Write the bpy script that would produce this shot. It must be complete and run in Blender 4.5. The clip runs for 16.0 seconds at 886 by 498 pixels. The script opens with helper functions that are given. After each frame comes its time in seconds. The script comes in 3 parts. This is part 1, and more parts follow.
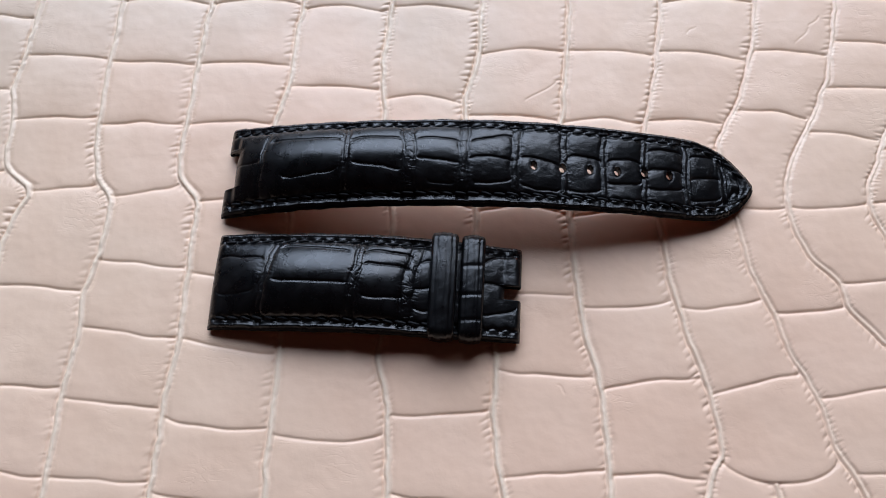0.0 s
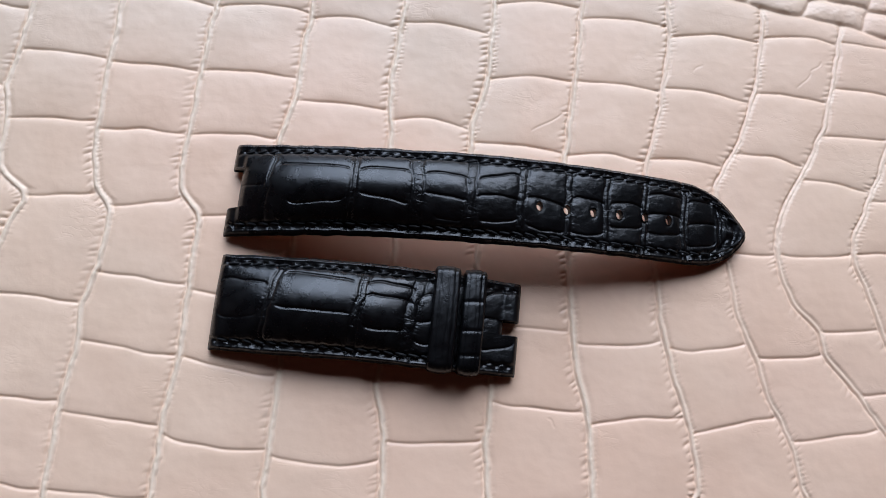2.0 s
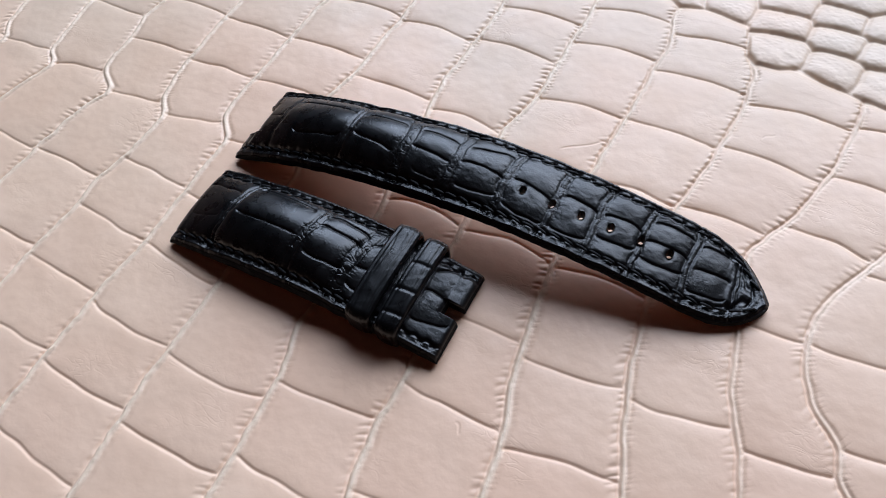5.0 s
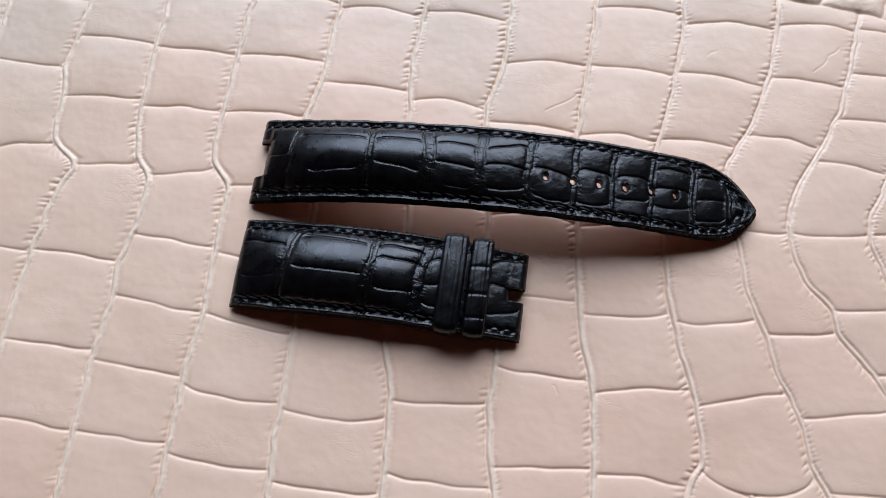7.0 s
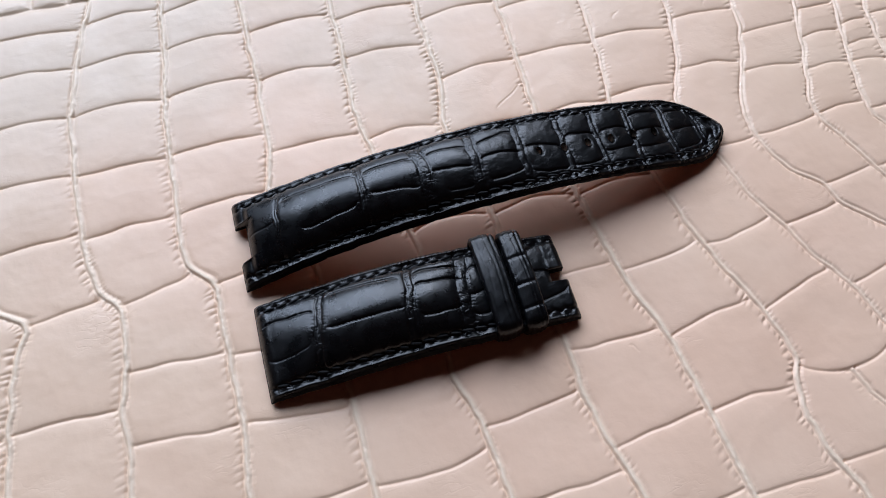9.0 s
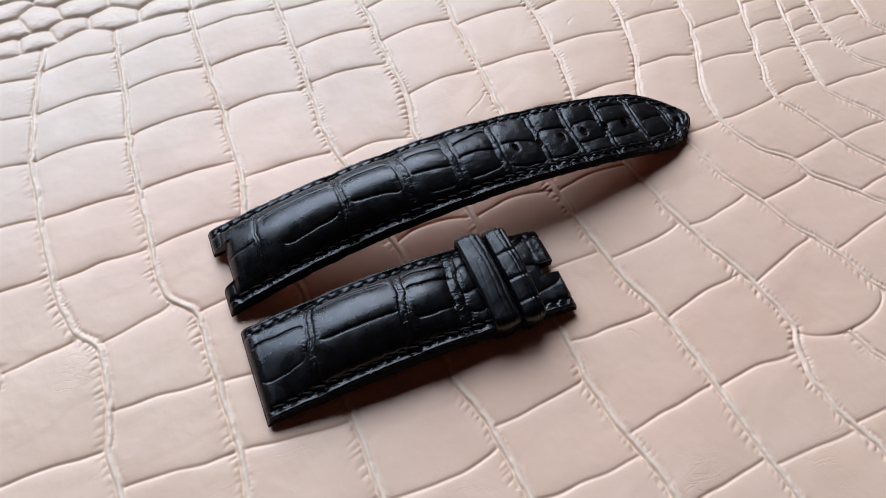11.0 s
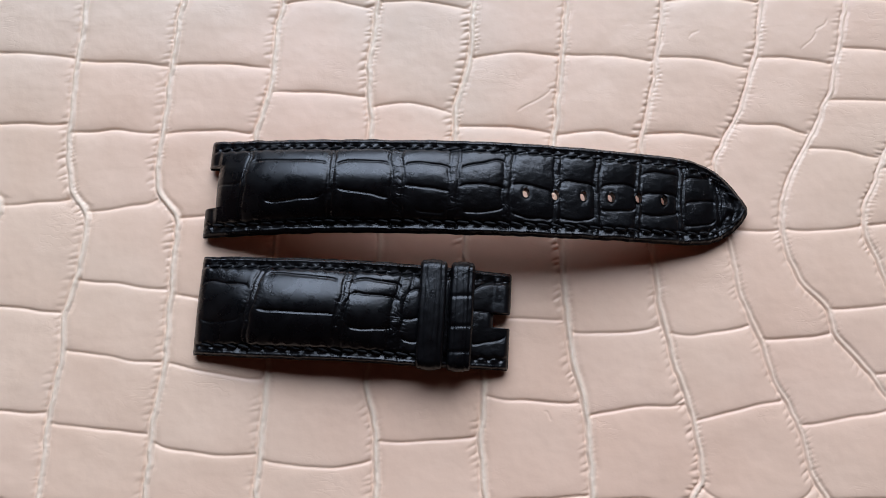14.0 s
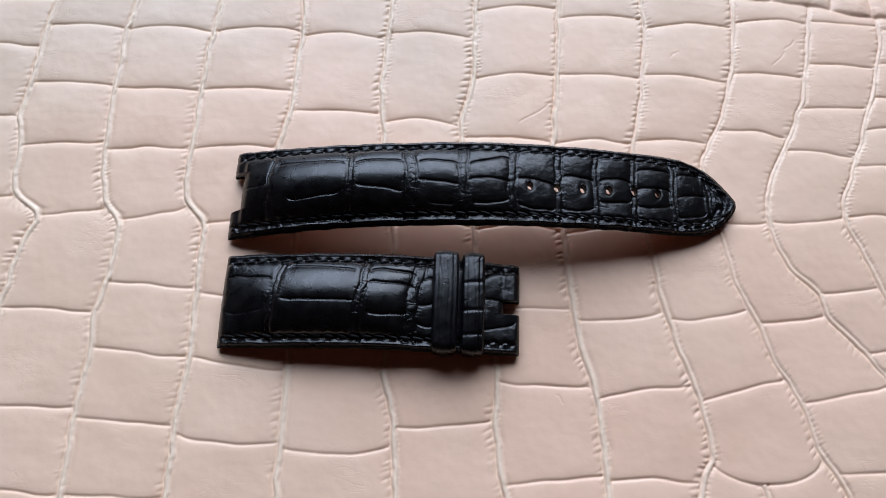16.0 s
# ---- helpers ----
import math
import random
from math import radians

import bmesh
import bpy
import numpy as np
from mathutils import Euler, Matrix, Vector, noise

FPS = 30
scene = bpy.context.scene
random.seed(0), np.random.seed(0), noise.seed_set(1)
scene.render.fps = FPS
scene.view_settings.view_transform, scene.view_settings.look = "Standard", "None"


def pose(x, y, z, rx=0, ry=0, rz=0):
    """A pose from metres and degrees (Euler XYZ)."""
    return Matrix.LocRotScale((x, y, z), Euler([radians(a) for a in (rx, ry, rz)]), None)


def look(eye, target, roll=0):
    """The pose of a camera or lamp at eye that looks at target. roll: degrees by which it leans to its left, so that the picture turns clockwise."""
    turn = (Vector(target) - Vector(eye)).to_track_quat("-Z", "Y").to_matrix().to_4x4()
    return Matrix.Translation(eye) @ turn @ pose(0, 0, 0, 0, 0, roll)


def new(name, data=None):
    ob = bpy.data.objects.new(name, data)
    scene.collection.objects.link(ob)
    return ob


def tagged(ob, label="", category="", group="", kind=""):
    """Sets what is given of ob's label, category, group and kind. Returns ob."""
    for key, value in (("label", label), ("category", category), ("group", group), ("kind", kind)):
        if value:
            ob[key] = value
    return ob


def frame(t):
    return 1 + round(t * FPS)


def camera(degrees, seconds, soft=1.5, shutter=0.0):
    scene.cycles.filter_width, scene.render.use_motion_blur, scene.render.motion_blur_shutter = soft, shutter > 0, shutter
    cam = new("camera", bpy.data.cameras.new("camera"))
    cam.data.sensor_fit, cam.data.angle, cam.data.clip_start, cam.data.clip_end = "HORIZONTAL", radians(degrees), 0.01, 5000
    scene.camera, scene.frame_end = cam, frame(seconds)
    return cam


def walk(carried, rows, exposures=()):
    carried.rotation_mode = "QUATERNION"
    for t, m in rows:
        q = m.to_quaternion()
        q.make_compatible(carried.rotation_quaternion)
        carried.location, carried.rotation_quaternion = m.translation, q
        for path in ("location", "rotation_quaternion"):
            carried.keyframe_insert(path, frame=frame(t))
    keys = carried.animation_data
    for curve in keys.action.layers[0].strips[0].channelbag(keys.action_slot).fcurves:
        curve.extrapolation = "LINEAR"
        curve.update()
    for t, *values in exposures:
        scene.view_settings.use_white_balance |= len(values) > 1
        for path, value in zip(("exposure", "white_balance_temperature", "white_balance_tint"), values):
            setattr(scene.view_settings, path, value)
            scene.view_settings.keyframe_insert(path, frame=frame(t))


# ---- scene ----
cam = camera(62.04, 16.0, soft=1.0)
PATH = [
    (0, (0.00799, 0.00723, 0.15630), (-0.00104, 0.09635, -0.13002), -2.63),
    (0.5, (0.00156, 0.01865, 0.15951), (0.00045, 0.08815, -0.13233), 2.69),
    (1, (-0.00331, 0.03052, 0.16139), (0.00904, 0.08411, -0.13353), 16.61),
    (1.5, (-0.00788, 0.03727, 0.16141), (0.00865, 0.08611, -0.13413), 22.13),
    (2, (-0.00255, 0.02520, 0.16373), (0.00597, 0.09215, -0.12858), 13.12),
    (2.5, (0.01438, 0.01035, 0.16401), (-0.00327, 0.09343, -0.12371), 0.33),
    (3, (0.02702, 0.00036, 0.15887), (-0.01608, 0.10039, -0.12066), -5.75),
    (3.5, (0.03431, -0.00215, 0.15099), (-0.02542, 0.10910, -0.12114), -6.61),
    (4, (0.04633, -0.00359, 0.14207), (-0.03005, 0.11287, -0.12364), -8.73),
    (4.5, (0.05530, -0.00718, 0.13216), (-0.03865, 0.12124, -0.12217), -9.25),
    (4.7, (0.05949, -0.00685, 0.12925), (-0.03894, 0.12070, -0.12381), -10.32),
    (6.8, (0.01998, 0.00483, 0.16595), (-0.01068, 0.09276, -0.11923), -8.80),
    (7, (0.01144, 0.00855, 0.16612), (-0.00773, 0.08960, -0.12209), -5.48),
    (7.5, (-0.00366, 0.01755, 0.16555), (-0.00238, 0.09277, -0.12487), 2.92),
    (8, (-0.01432, 0.01328, 0.15861), (0.00046, 0.09861, -0.12862), 5.46),
    (8.5, (-0.01865, 0.00449, 0.15522), (0.00941, 0.10832, -0.12484), 4.56),
    (9, (-0.02833, -0.00855, 0.14860), (0.01678, 0.11504, -0.12101), 4.51),
    (9.2, (-0.03026, -0.01293, 0.14467), (0.02342, 0.11780, -0.11995), 5.03),
    (11.3, (-0.03652, -0.01664, 0.13961), (0.03043, 0.12395, -0.11682), 3.57),
    (11.5, (-0.03367, -0.01549, 0.14380), (0.02032, 0.12314, -0.11672), 1.39),
    (12, (-0.01764, -0.01312, 0.15061), (0.01497, 0.11381, -0.11925), -0.67),
    (12.5, (-0.00265, -0.00608, 0.15730), (0.00984, 0.10651, -0.12049), -2.64),
    (13, (0.00335, 0.00497, 0.15926), (0.00264, 0.10244, -0.12446), -1.41),
    (13.5, (0.00475, 0.01969, 0.15766), (0.00269, 0.09412, -0.13296), 2.47),
    (14, (0.00547, 0.03396, 0.15955), (0.00510, 0.08396, -0.13625), 2.94),
    (14.5, (0.00076, 0.04224, 0.16152), (0.00412, 0.07971, -0.13611), 7.84),
    (15, (0.00012, 0.03243, 0.16460), (0.00284, 0.08167, -0.13132), 5.94),
    (15.5, (0.00314, 0.01854, 0.16717), (0.00295, 0.08851, -0.12456), 2.51),
    (16, (0.00290, 0.00636, 0.16320), (0.00275, 0.10017, -0.12176), 2.02),
]
walk(cam, [(t, look(eye, target, roll)) for t, eye, target, roll in PATH])

# ---- light: one large window beyond the far edge of the table, in an added room ----
MM = 0.001
world = bpy.data.worlds.new("world")
scene.world = world
world.use_nodes = True
sky = world.node_tree.nodes.new("ShaderNodeTexSky")
sky.sky_type, sky.sun_disc, sky.sun_elevation, sky.sun_rotation = "NISHITA", False, radians(40), radians(20)
world.node_tree.links.new(sky.outputs["Color"], world.node_tree.nodes["Background"].inputs["Color"])
world.node_tree.nodes["Background"].inputs["Strength"].default_value = 0.1

WINDOW = (-0.16, 1.7, 1.36, 2.9, 1.96)  # centre x, wall y, centre z, width, height
window_light = bpy.data.lights.new("window_light", "AREA")
window_light.shape, window_light.size, window_light.size_y = "ELLIPSE", WINDOW[3], WINDOW[4]
window_light.energy, window_light.color = 80, (0.845, 0.995, 1.27)
new("window_light", window_light).matrix_world = look((WINDOW[0], WINDOW[1] + 0.05, WINDOW[2]), (0.0, 0.0, 0.0))


# ---- materials ----
def shader(name, rough, spec=0.5):
    m = bpy.data.materials.new(name)
    m.use_nodes = True
    n = m.node_tree.nodes["Principled BSDF"]
    n.inputs["Roughness"].default_value = rough
    n.inputs["Specular IOR Level"].default_value = spec
    return m, m.node_tree.nodes, m.node_tree.links, n


def noise_node(nodes, links, scale, detail=3.0, rough=0.55, stretch=(1, 1, 1), distort=0.0):
    geo = nodes.new("ShaderNodeNewGeometry")
    mp = nodes.new("ShaderNodeMapping")
    mp.inputs["Scale"].default_value = stretch
    links.new(geo.outputs["Position"], mp.inputs["Vector"])
    n = nodes.new("ShaderNodeTexNoise")
    n.inputs["Scale"].default_value, n.inputs["Detail"].default_value = scale, detail
    n.inputs["Roughness"].default_value, n.inputs["Distortion"].default_value = rough, distort
    links.new(mp.outputs["Vector"], n.inputs["Vector"])
    return n.outputs["Fac"]


def ramp(nodes, links, fac, stops):
    r = nodes.new("ShaderNodeValToRGB")
    while len(r.color_ramp.elements) < len(stops):
        r.color_ramp.elements.new(0.5)
    for e, (p, c) in zip(r.color_ramp.elements, stops):
        e.position, e.color = p, (*c, 1) if len(c) == 3 else c
    links.new(fac, r.inputs["Fac"])
    return r.outputs["Color"]


def mix(nodes, links, fac, a, b, mode="MIX"):
    n = nodes.new("ShaderNodeMix")
    n.data_type, n.blend_type = "RGBA", mode
    for sock, v in ((n.inputs["Factor"], fac), (n.inputs["A"], a), (n.inputs["B"], b)):
        if isinstance(v, (int, float)):
            sock.default_value = v
        elif isinstance(v, tuple):
            sock.default_value = (*v, 1)
        else:
            links.new(v, sock)
    return n.outputs["Result"]


def veins(nodes, links, scale, width, stretch=(1, 1, 1), distort=1.0):
    """Thin branching creases: 0 in the crease, 1 beside it."""
    n = noise_node(nodes, links, scale, 0.6, 0.5, stretch, distort)
    a = nodes.new("ShaderNodeMath")
    a.operation, a.inputs[1].default_value = "SUBTRACT", 0.5
    links.new(n, a.inputs[0])
    b = nodes.new("ShaderNodeMath")
    b.operation = "ABSOLUTE"
    links.new(a.outputs[0], b.inputs[0])
    return ramp(nodes, links, b.outputs[0], [(0.0, (0, 0, 0)), (width, (1, 1, 1))])


def bumps(nodes, links, target, layers):
    last = None
    for height, dist in layers:
        b = nodes.new("ShaderNodeBump")
        b.inputs["Strength"].default_value, b.inputs["Distance"].default_value = 1.0, dist
        links.new(height, b.inputs["Height"])
        if last is not None:
            links.new(last, b.inputs["Normal"])
        last = b.outputs["Normal"]
    links.new(last, target.inputs["Normal"])


def cream_leather():
    m, N, L, p = shader("cream_leather", 0.5, 0.36)
    broad = noise_node(N, L, 9, 2)
    tone = ramp(N, L, broad, [(0.38, (0.855, 0.580, 0.415)), (0.62, (0.85, 0.607, 0.433))])
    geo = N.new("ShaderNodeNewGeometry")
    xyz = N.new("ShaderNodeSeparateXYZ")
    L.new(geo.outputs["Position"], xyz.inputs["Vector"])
    slant = N.new("ShaderNodeMath")   # the skin pales slightly towards the left
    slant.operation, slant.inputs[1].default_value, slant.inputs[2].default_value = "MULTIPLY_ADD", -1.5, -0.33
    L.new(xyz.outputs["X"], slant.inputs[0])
    # sky sheen put into the colour: cooler and paler towards the far side
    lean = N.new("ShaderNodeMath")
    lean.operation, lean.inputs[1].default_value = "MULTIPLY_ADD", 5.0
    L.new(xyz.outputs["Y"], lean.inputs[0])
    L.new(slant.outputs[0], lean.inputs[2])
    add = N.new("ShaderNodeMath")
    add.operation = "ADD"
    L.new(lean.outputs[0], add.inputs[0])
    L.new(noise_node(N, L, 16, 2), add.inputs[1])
    pale_sheen = ramp(N, L, add.outputs[0], [(0.62, (0, 0, 0)), (0.92, (1, 1, 1))])
    tone = mix(N, L, pale_sheen, tone, (0.765, 0.59, 0.437))
    mottle = ramp(N, L, noise_node(N, L, 70, 4), [(0.3, (0.95, 0.925, 0.91)), (0.7, (1, 1, 1))])
    tone = mix(N, L, 1.0, tone, mottle, "MULTIPLY")
    per = N.new("ShaderNodeObjectInfo")
    each = ramp(N, L, per.outputs["Random"], [(0.0, (0.97, 0.95, 0.935)), (1.0, (1, 1, 1))])
    tone = mix(N, L, 1.0, tone, each, "MULTIPLY")
    seam = N.new("ShaderNodeAttribute")
    seam.attribute_name = "membrane"
    tone = mix(N, L, seam.outputs["Fac"], tone, (0.9, 0.71, 0.525))
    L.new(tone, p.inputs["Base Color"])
    rr = ramp(N, L, noise_node(N, L, 160, 3), [(0.3, (0.35, 0.35, 0.35)), (0.7, (0.50, 0.50, 0.50))])
    L.new(rr, p.inputs["Roughness"])
    patch = ramp(N, L, noise_node(N, L, 55, 2), [(0.56, (0, 0, 0)), (0.72, (1, 1, 1))])
    wr = mix(N, L, patch, (1, 1, 1), veins(N, L, 400, 0.08, (0.7, 1.7, 1), 1.0))
    web = mix(N, L, 1.0, seam.outputs["Color"], noise_node(N, L, 900, 3, 0.6, (1.6, 0.7, 1), 1.5), "MULTIPLY")
    bumps(N, L, p, [(web, 0.00013), (noise_node(N, L, 1500, 2), 0.00002), (wr, 0.000025), (noise_node(N, L, 480, 3, 0.6, (0.9, 1.3, 1), 0.8), 0.00001), (noise_node(N, L, 130, 2), 0.0003)])
    return m


def black_leather(name, rough=0.29, crease=0.00012, grain=0.000025, base=0.0018, spec=0.44):
    m, N, L, p = shader(name, rough, spec)
    tone = ramp(N, L, noise_node(N, L, 240, 4), [(0.3, (base * 0.7, base * 0.75, base * 0.9)), (0.75, (base * 1.3, base * 1.4, base * 1.7))])
    L.new(tone, p.inputs["Base Color"])
    rr = ramp(N, L, noise_node(N, L, 330, 3), [(0.3, (rough - 0.08,) * 3), (0.7, (rough + 0.08,) * 3)])
    worn = N.new("ShaderNodeAttribute")
    worn.attribute_name = "worn"
    L.new(mix(N, L, worn.outputs["Fac"], rr, (0.35, 0.35, 0.35)), p.inputs["Roughness"])
    patch = ramp(N, L, noise_node(N, L, 95, 2), [(0.45, (0.05, 0.05, 0.05)), (0.7, (1, 1, 1))])
    fine = noise_node(N, L, 620, 3, 0.6, (1.8, 1, 1), 2.0)
    wr = mix(N, L, 1.0, patch, fine, "MULTIPLY")
    zone = N.new("ShaderNodeAttribute")
    zone.attribute_name = "crease"
    web = mix(N, L, 1.0, zone.outputs["Color"], noise_node(N, L, 800, 3, 0.6, (1.7, 0.8, 1), 2.5), "MULTIPLY")
    dry = mix(N, L, 1.0, worn.outputs["Color"], noise_node(N, L, 1100, 3, 0.6, (0.8, 2.0, 1), 1.5), "MULTIPLY")
    crack = mix(N, L, zone.outputs["Fac"], (1, 1, 1), veins(N, L, 420, 0.09, (1.0, 1.5, 1), 0.8))
    hair = mix(N, L, 0.85, (1, 1, 1), veins(N, L, 300, 0.045, (0.8, 1.3, 1), 2.0))
    hair = mix(N, L, patch, (1, 1, 1), hair)
    old = mix(N, L, 1.0, worn.outputs["Color"], noise_node(N, L, 560, 4, 0.62, (0.9, 1.35, 1), 1.4), "MULTIPLY")
    layers = [(noise_node(N, L, 2600, 2), grain), (wr, crease * 0.6), (web, 0.00004), (dry, 0.00003)]
    if crease > 0.00011:
        layers += [(crack, 0.00006), (hair, 0.000015), (old, 0.00010)]
    bumps(N, L, p, layers)
    return m


def plain(name, colour, rough, scale=30):
    m, N, L, p = shader(name, rough)
    L.new(ramp(N, L, noise_node(N, L, scale, 4), [(0.3, tuple(c * 0.9 for c in colour)), (0.7, colour)]), p.inputs["Base Color"])
    bumps(N, L, p, [(noise_node(N, L, scale * 8, 3), 0.0004)])
    return m


CREAM = cream_leather()
BLACK = black_leather("black_alligator")
BLACK_EDGE = black_leather("black_edge_paint", 0.75, 0.0001, 0.00004, spec=0.13)
BLACK_LINING = black_leather("black_lining", 0.6, 0.0001, 0.00005)
# unseen strap undersides, red-brown to bounce warm light into the shadows beneath
BOUNCE_LINING = plain("bounce_lining", (0.28, 0.09, 0.048), 0.6, 120)
THREAD = black_leather("black_thread", 0.6, 0.0, 0.00012, 0.003, 0.2)
BLACK_LOOP = black_leather("black_keeper_leather", 0.33, spec=0.36)
# colour of the unseen walls, dark red-brown so their bounce warms the shadows
BOUNCE_PAINT = plain("bounce_paint", (0.17, 0.057, 0.034), 0.8, 6)
WOOD = plain("table_board", (0.06, 0.04, 0.028), 0.5, 14)


# ---- mesh helpers ----
def part(name, data, material, parent=None, label=""):
    me = data
    if isinstance(data, bmesh.types.BMesh):
        me = bpy.data.meshes.new(name)
        data.to_mesh(me)
        data.free()
    if not me.materials:
        me.materials.append(material)
    ob = new(name, me)
    ob.parent = parent
    return tagged(ob, label) if label else ob


def sheet_mesh(name, verts, faces, smooth=True):
    me = bpy.data.meshes.new(name)
    verts, faces = np.asarray(verts, float), np.asarray(faces, int)
    k = faces.shape[1]
    me.vertices.add(len(verts))
    me.vertices.foreach_set("co", verts.ravel())
    me.loops.add(faces.size)
    me.loops.foreach_set("vertex_index", faces.ravel().astype(np.int32))
    me.polygons.add(len(faces))
    me.polygons.foreach_set("loop_start", np.arange(0, faces.size, k, dtype=np.int32))
    me.polygons.foreach_set("use_smooth", np.full(len(faces), smooth))
    me.update(calc_edges=True)
    return me


def box(name, lo, hi, material, bevel=0.0):
    bm = bmesh.new()
    bmesh.ops.create_cube(bm, size=1)
    for v in bm.verts:
        v.co = [lo[i] if v.co[i] < 0 else hi[i] for i in range(3)]
    if bevel:
        bmesh.ops.bevel(bm, geom=bm.edges[:], offset=bevel, segments=2, affect="EDGES")
    return part(name, bm, material)


# smooth random curves and fields, in millimetres
def wave(s, seed, period):
    g = np.random.default_rng(seed)
    knots = g.uniform(-1, 1, 4096)
    q = np.asarray(s, float) / period + 2000.0
    i = np.floor(q).astype(int)
    w = q - i
    w = w * w * (3 - 2 * w)
    return knots[i % 4096] * (1 - w) + knots[(i + 1) % 4096] * w


def field(x, y, seed, period):
    g = np.random.default_rng(seed)
    k = g.uniform(-1, 1, (256, 256))
    a, b = x / period + 100.0, y / period + 100.0
    i, j = np.floor(a).astype(int), np.floor(b).astype(int)
    u, v = a - i, b - j
    u, v = u * u * (3 - 2 * u), v * v * (3 - 2 * v)
    i0, i1, j0, j1 = i % 256, (i + 1) % 256, j % 256, (j + 1) % 256
    return (k[i0, j0] * (1 - u) + k[i1, j0] * u) * (1 - v) + (k[i0, j1] * (1 - u) + k[i1, j1] * u) * v


def step(e, a, b):
    w = np.clip((e - a) / (b - a), 0, 1)
    return w * w * (3 - 2 * w)


# ---- unseen room added round the table to shape reflections and bounced light ----
ROOM_X, ROOM_S, ROOM_N, FLOOR_Z, CEIL_Z = 3.2, -4.6, 1.7, -0.75, 2.95
for name, lo, hi in (
    ("floor", (-ROOM_X, ROOM_S, FLOOR_Z - 0.1), (ROOM_X, ROOM_N, FLOOR_Z)),
    ("ceiling", (-ROOM_X, ROOM_S, CEIL_Z), (ROOM_X, ROOM_N, CEIL_Z + 0.1)),
    ("wall_south", (-ROOM_X, ROOM_S - 0.1, FLOOR_Z), (ROOM_X, ROOM_S, CEIL_Z)),
    ("wall_west", (-ROOM_X - 0.1, ROOM_S - 0.1, FLOOR_Z), (-ROOM_X, ROOM_N + 0.1, CEIL_Z)),
    ("wall_east", (ROOM_X, ROOM_S - 0.1, FLOOR_Z), (ROOM_X + 0.1, ROOM_N + 0.1, CEIL_Z)),
):
    tagged(box(name, lo, hi, WOOD if name == "floor" else BOUNCE_PAINT), kind="structure")
wx, wy, wz, ww, wh = WINDOW
bm = bmesh.new()
for lo, hi in (
    ((-ROOM_X, FLOOR_Z), (wx - ww / 2, CEIL_Z)), ((wx + ww / 2, FLOOR_Z), (ROOM_X, CEIL_Z)),
    ((wx - ww / 2, FLOOR_Z), (wx + ww / 2, wz - wh / 2)), ((wx - ww / 2, wz + wh / 2), (wx + ww / 2, CEIL_Z)),
):
    r = bmesh.ops.create_cube(bm, size=1)
    for v in r["verts"]:
        v.co = (lo[0] if v.co.x < 0 else hi[0], wy if v.co.y < 0 else wy + 0.1, lo[1] if v.co.z < 0 else hi[1])
tagged(part("wall_north", bm, BOUNCE_PAINT), kind="structure")
tagged(box("table", (-0.6, -0.4, FLOOR_Z), (0.6, 0.55, -0.0036), WOOD, 0.002), "plain dark brown wooden table block under the hide", "table", kind="structure")

# ---- the hide, in millimetres: columns of scales from left to right ----
SEAMS, JOINTS = [], []


def scale_column(joints, seam=None):
    """joints: height at the column's left and right seam and the sag of the middle, from the far end to the near one;
    seam: x, y along the long seam on its right side."""
    JOINTS.append(joints)
    if seam:
        SEAMS.append(seam)


scale_column([(150, 150, 0), (131, 131, 0), (111, 111, 0), (91, 91, 0), (69, 69, 0), (44, 44, 0), (22, 22, 0), (2, 2, 0), (-18, -18, 0)],
             [(-166, 210), (-162, 90), (-160, 74), (-156, 69), (-158, -50)])
scale_column([(150, 150, 0), (131, 131, 0), (111, 111, 0), (91, 91, 0), (69, 69, 0), (44, 44, 0), (22, 22, 0), (2, 2, 0), (-18, -18, 0)],
             [(-146, 210), (-143, 90), (-140, 73), (-136, 68), (-138, 55), (-142, -50)])
scale_column([(147, 146, 0), (130, 129, 0), (110, 110, 0), (91, 91, 0), (68, 70, 0), (44, 43, 0), (22, 22, 0), (2, 2, 0), (-18, -18, 0)],
             [(-126, 210), (-123, 88), (-120, 74), (-120, 70), (-115, 66), (-117, 60), (-119, 50), (-121, -50)])
scale_column([(145, 144, 0), (125, 125, 0), (111, 111, 0), (91, 90.8, 0), (66.3, 69.8, 0.5), (42.5, 42, 0), (21, 21, 0), (2, 2, 0), (-18, -18, 0)],
             [(-99, 210), (-99, 150), (-100, 131), (-102, 113), (-102, 102), (-103.5, 91), (-101, 82), (-101, 75), (-100, 70), (-93, 65), (-96, 57), (-97, 47), (-98, 35), (-98, 21), (-97, -50)])
scale_column([(145.5, 144.5, 0.5), (132.5, 132, 0.8), (117, 117, 0.8), (100.2, 100.2, 0.6), (83, 84.6, 0.2), (65, 67.6, -0.3), (42.5, 42.4, 0), (20.7, 21, 0), (3.7, 2.8, 0), (-14, -14, 0)],
             [(-66, 210), (-74, 153), (-76, 146), (-79, 131), (-81, 116), (-81, 89), (-80, 76), (-78, 68), (-74, 64.5), (-74, 51), (-76, 42), (-75, 34), (-76, 22), (-76, 6), (-75, -50)])
scale_column([(145.6, 146.9, 1), (131.7, 132.5, 1), (117, 117, 1), (99.5, 99.8, 0.4), (82.8, 83.6, 0.4), (64.5, 69, -0.8), (49.6, 48.5, 0), (34.5, 32.7, -0.3), (19, 17.6, 0), (3.3, 3.2, -0.5), (-12, -12, 0)],
             [(-52, 210), (-56, 151), (-57, 131), (-59, 113), (-59.5, 93), (-60, 75), (-59, 70), (-54, 64.5), (-53.5, 49), (-53, 34), (-54, 23), (-54, 7), (-53, -50)])
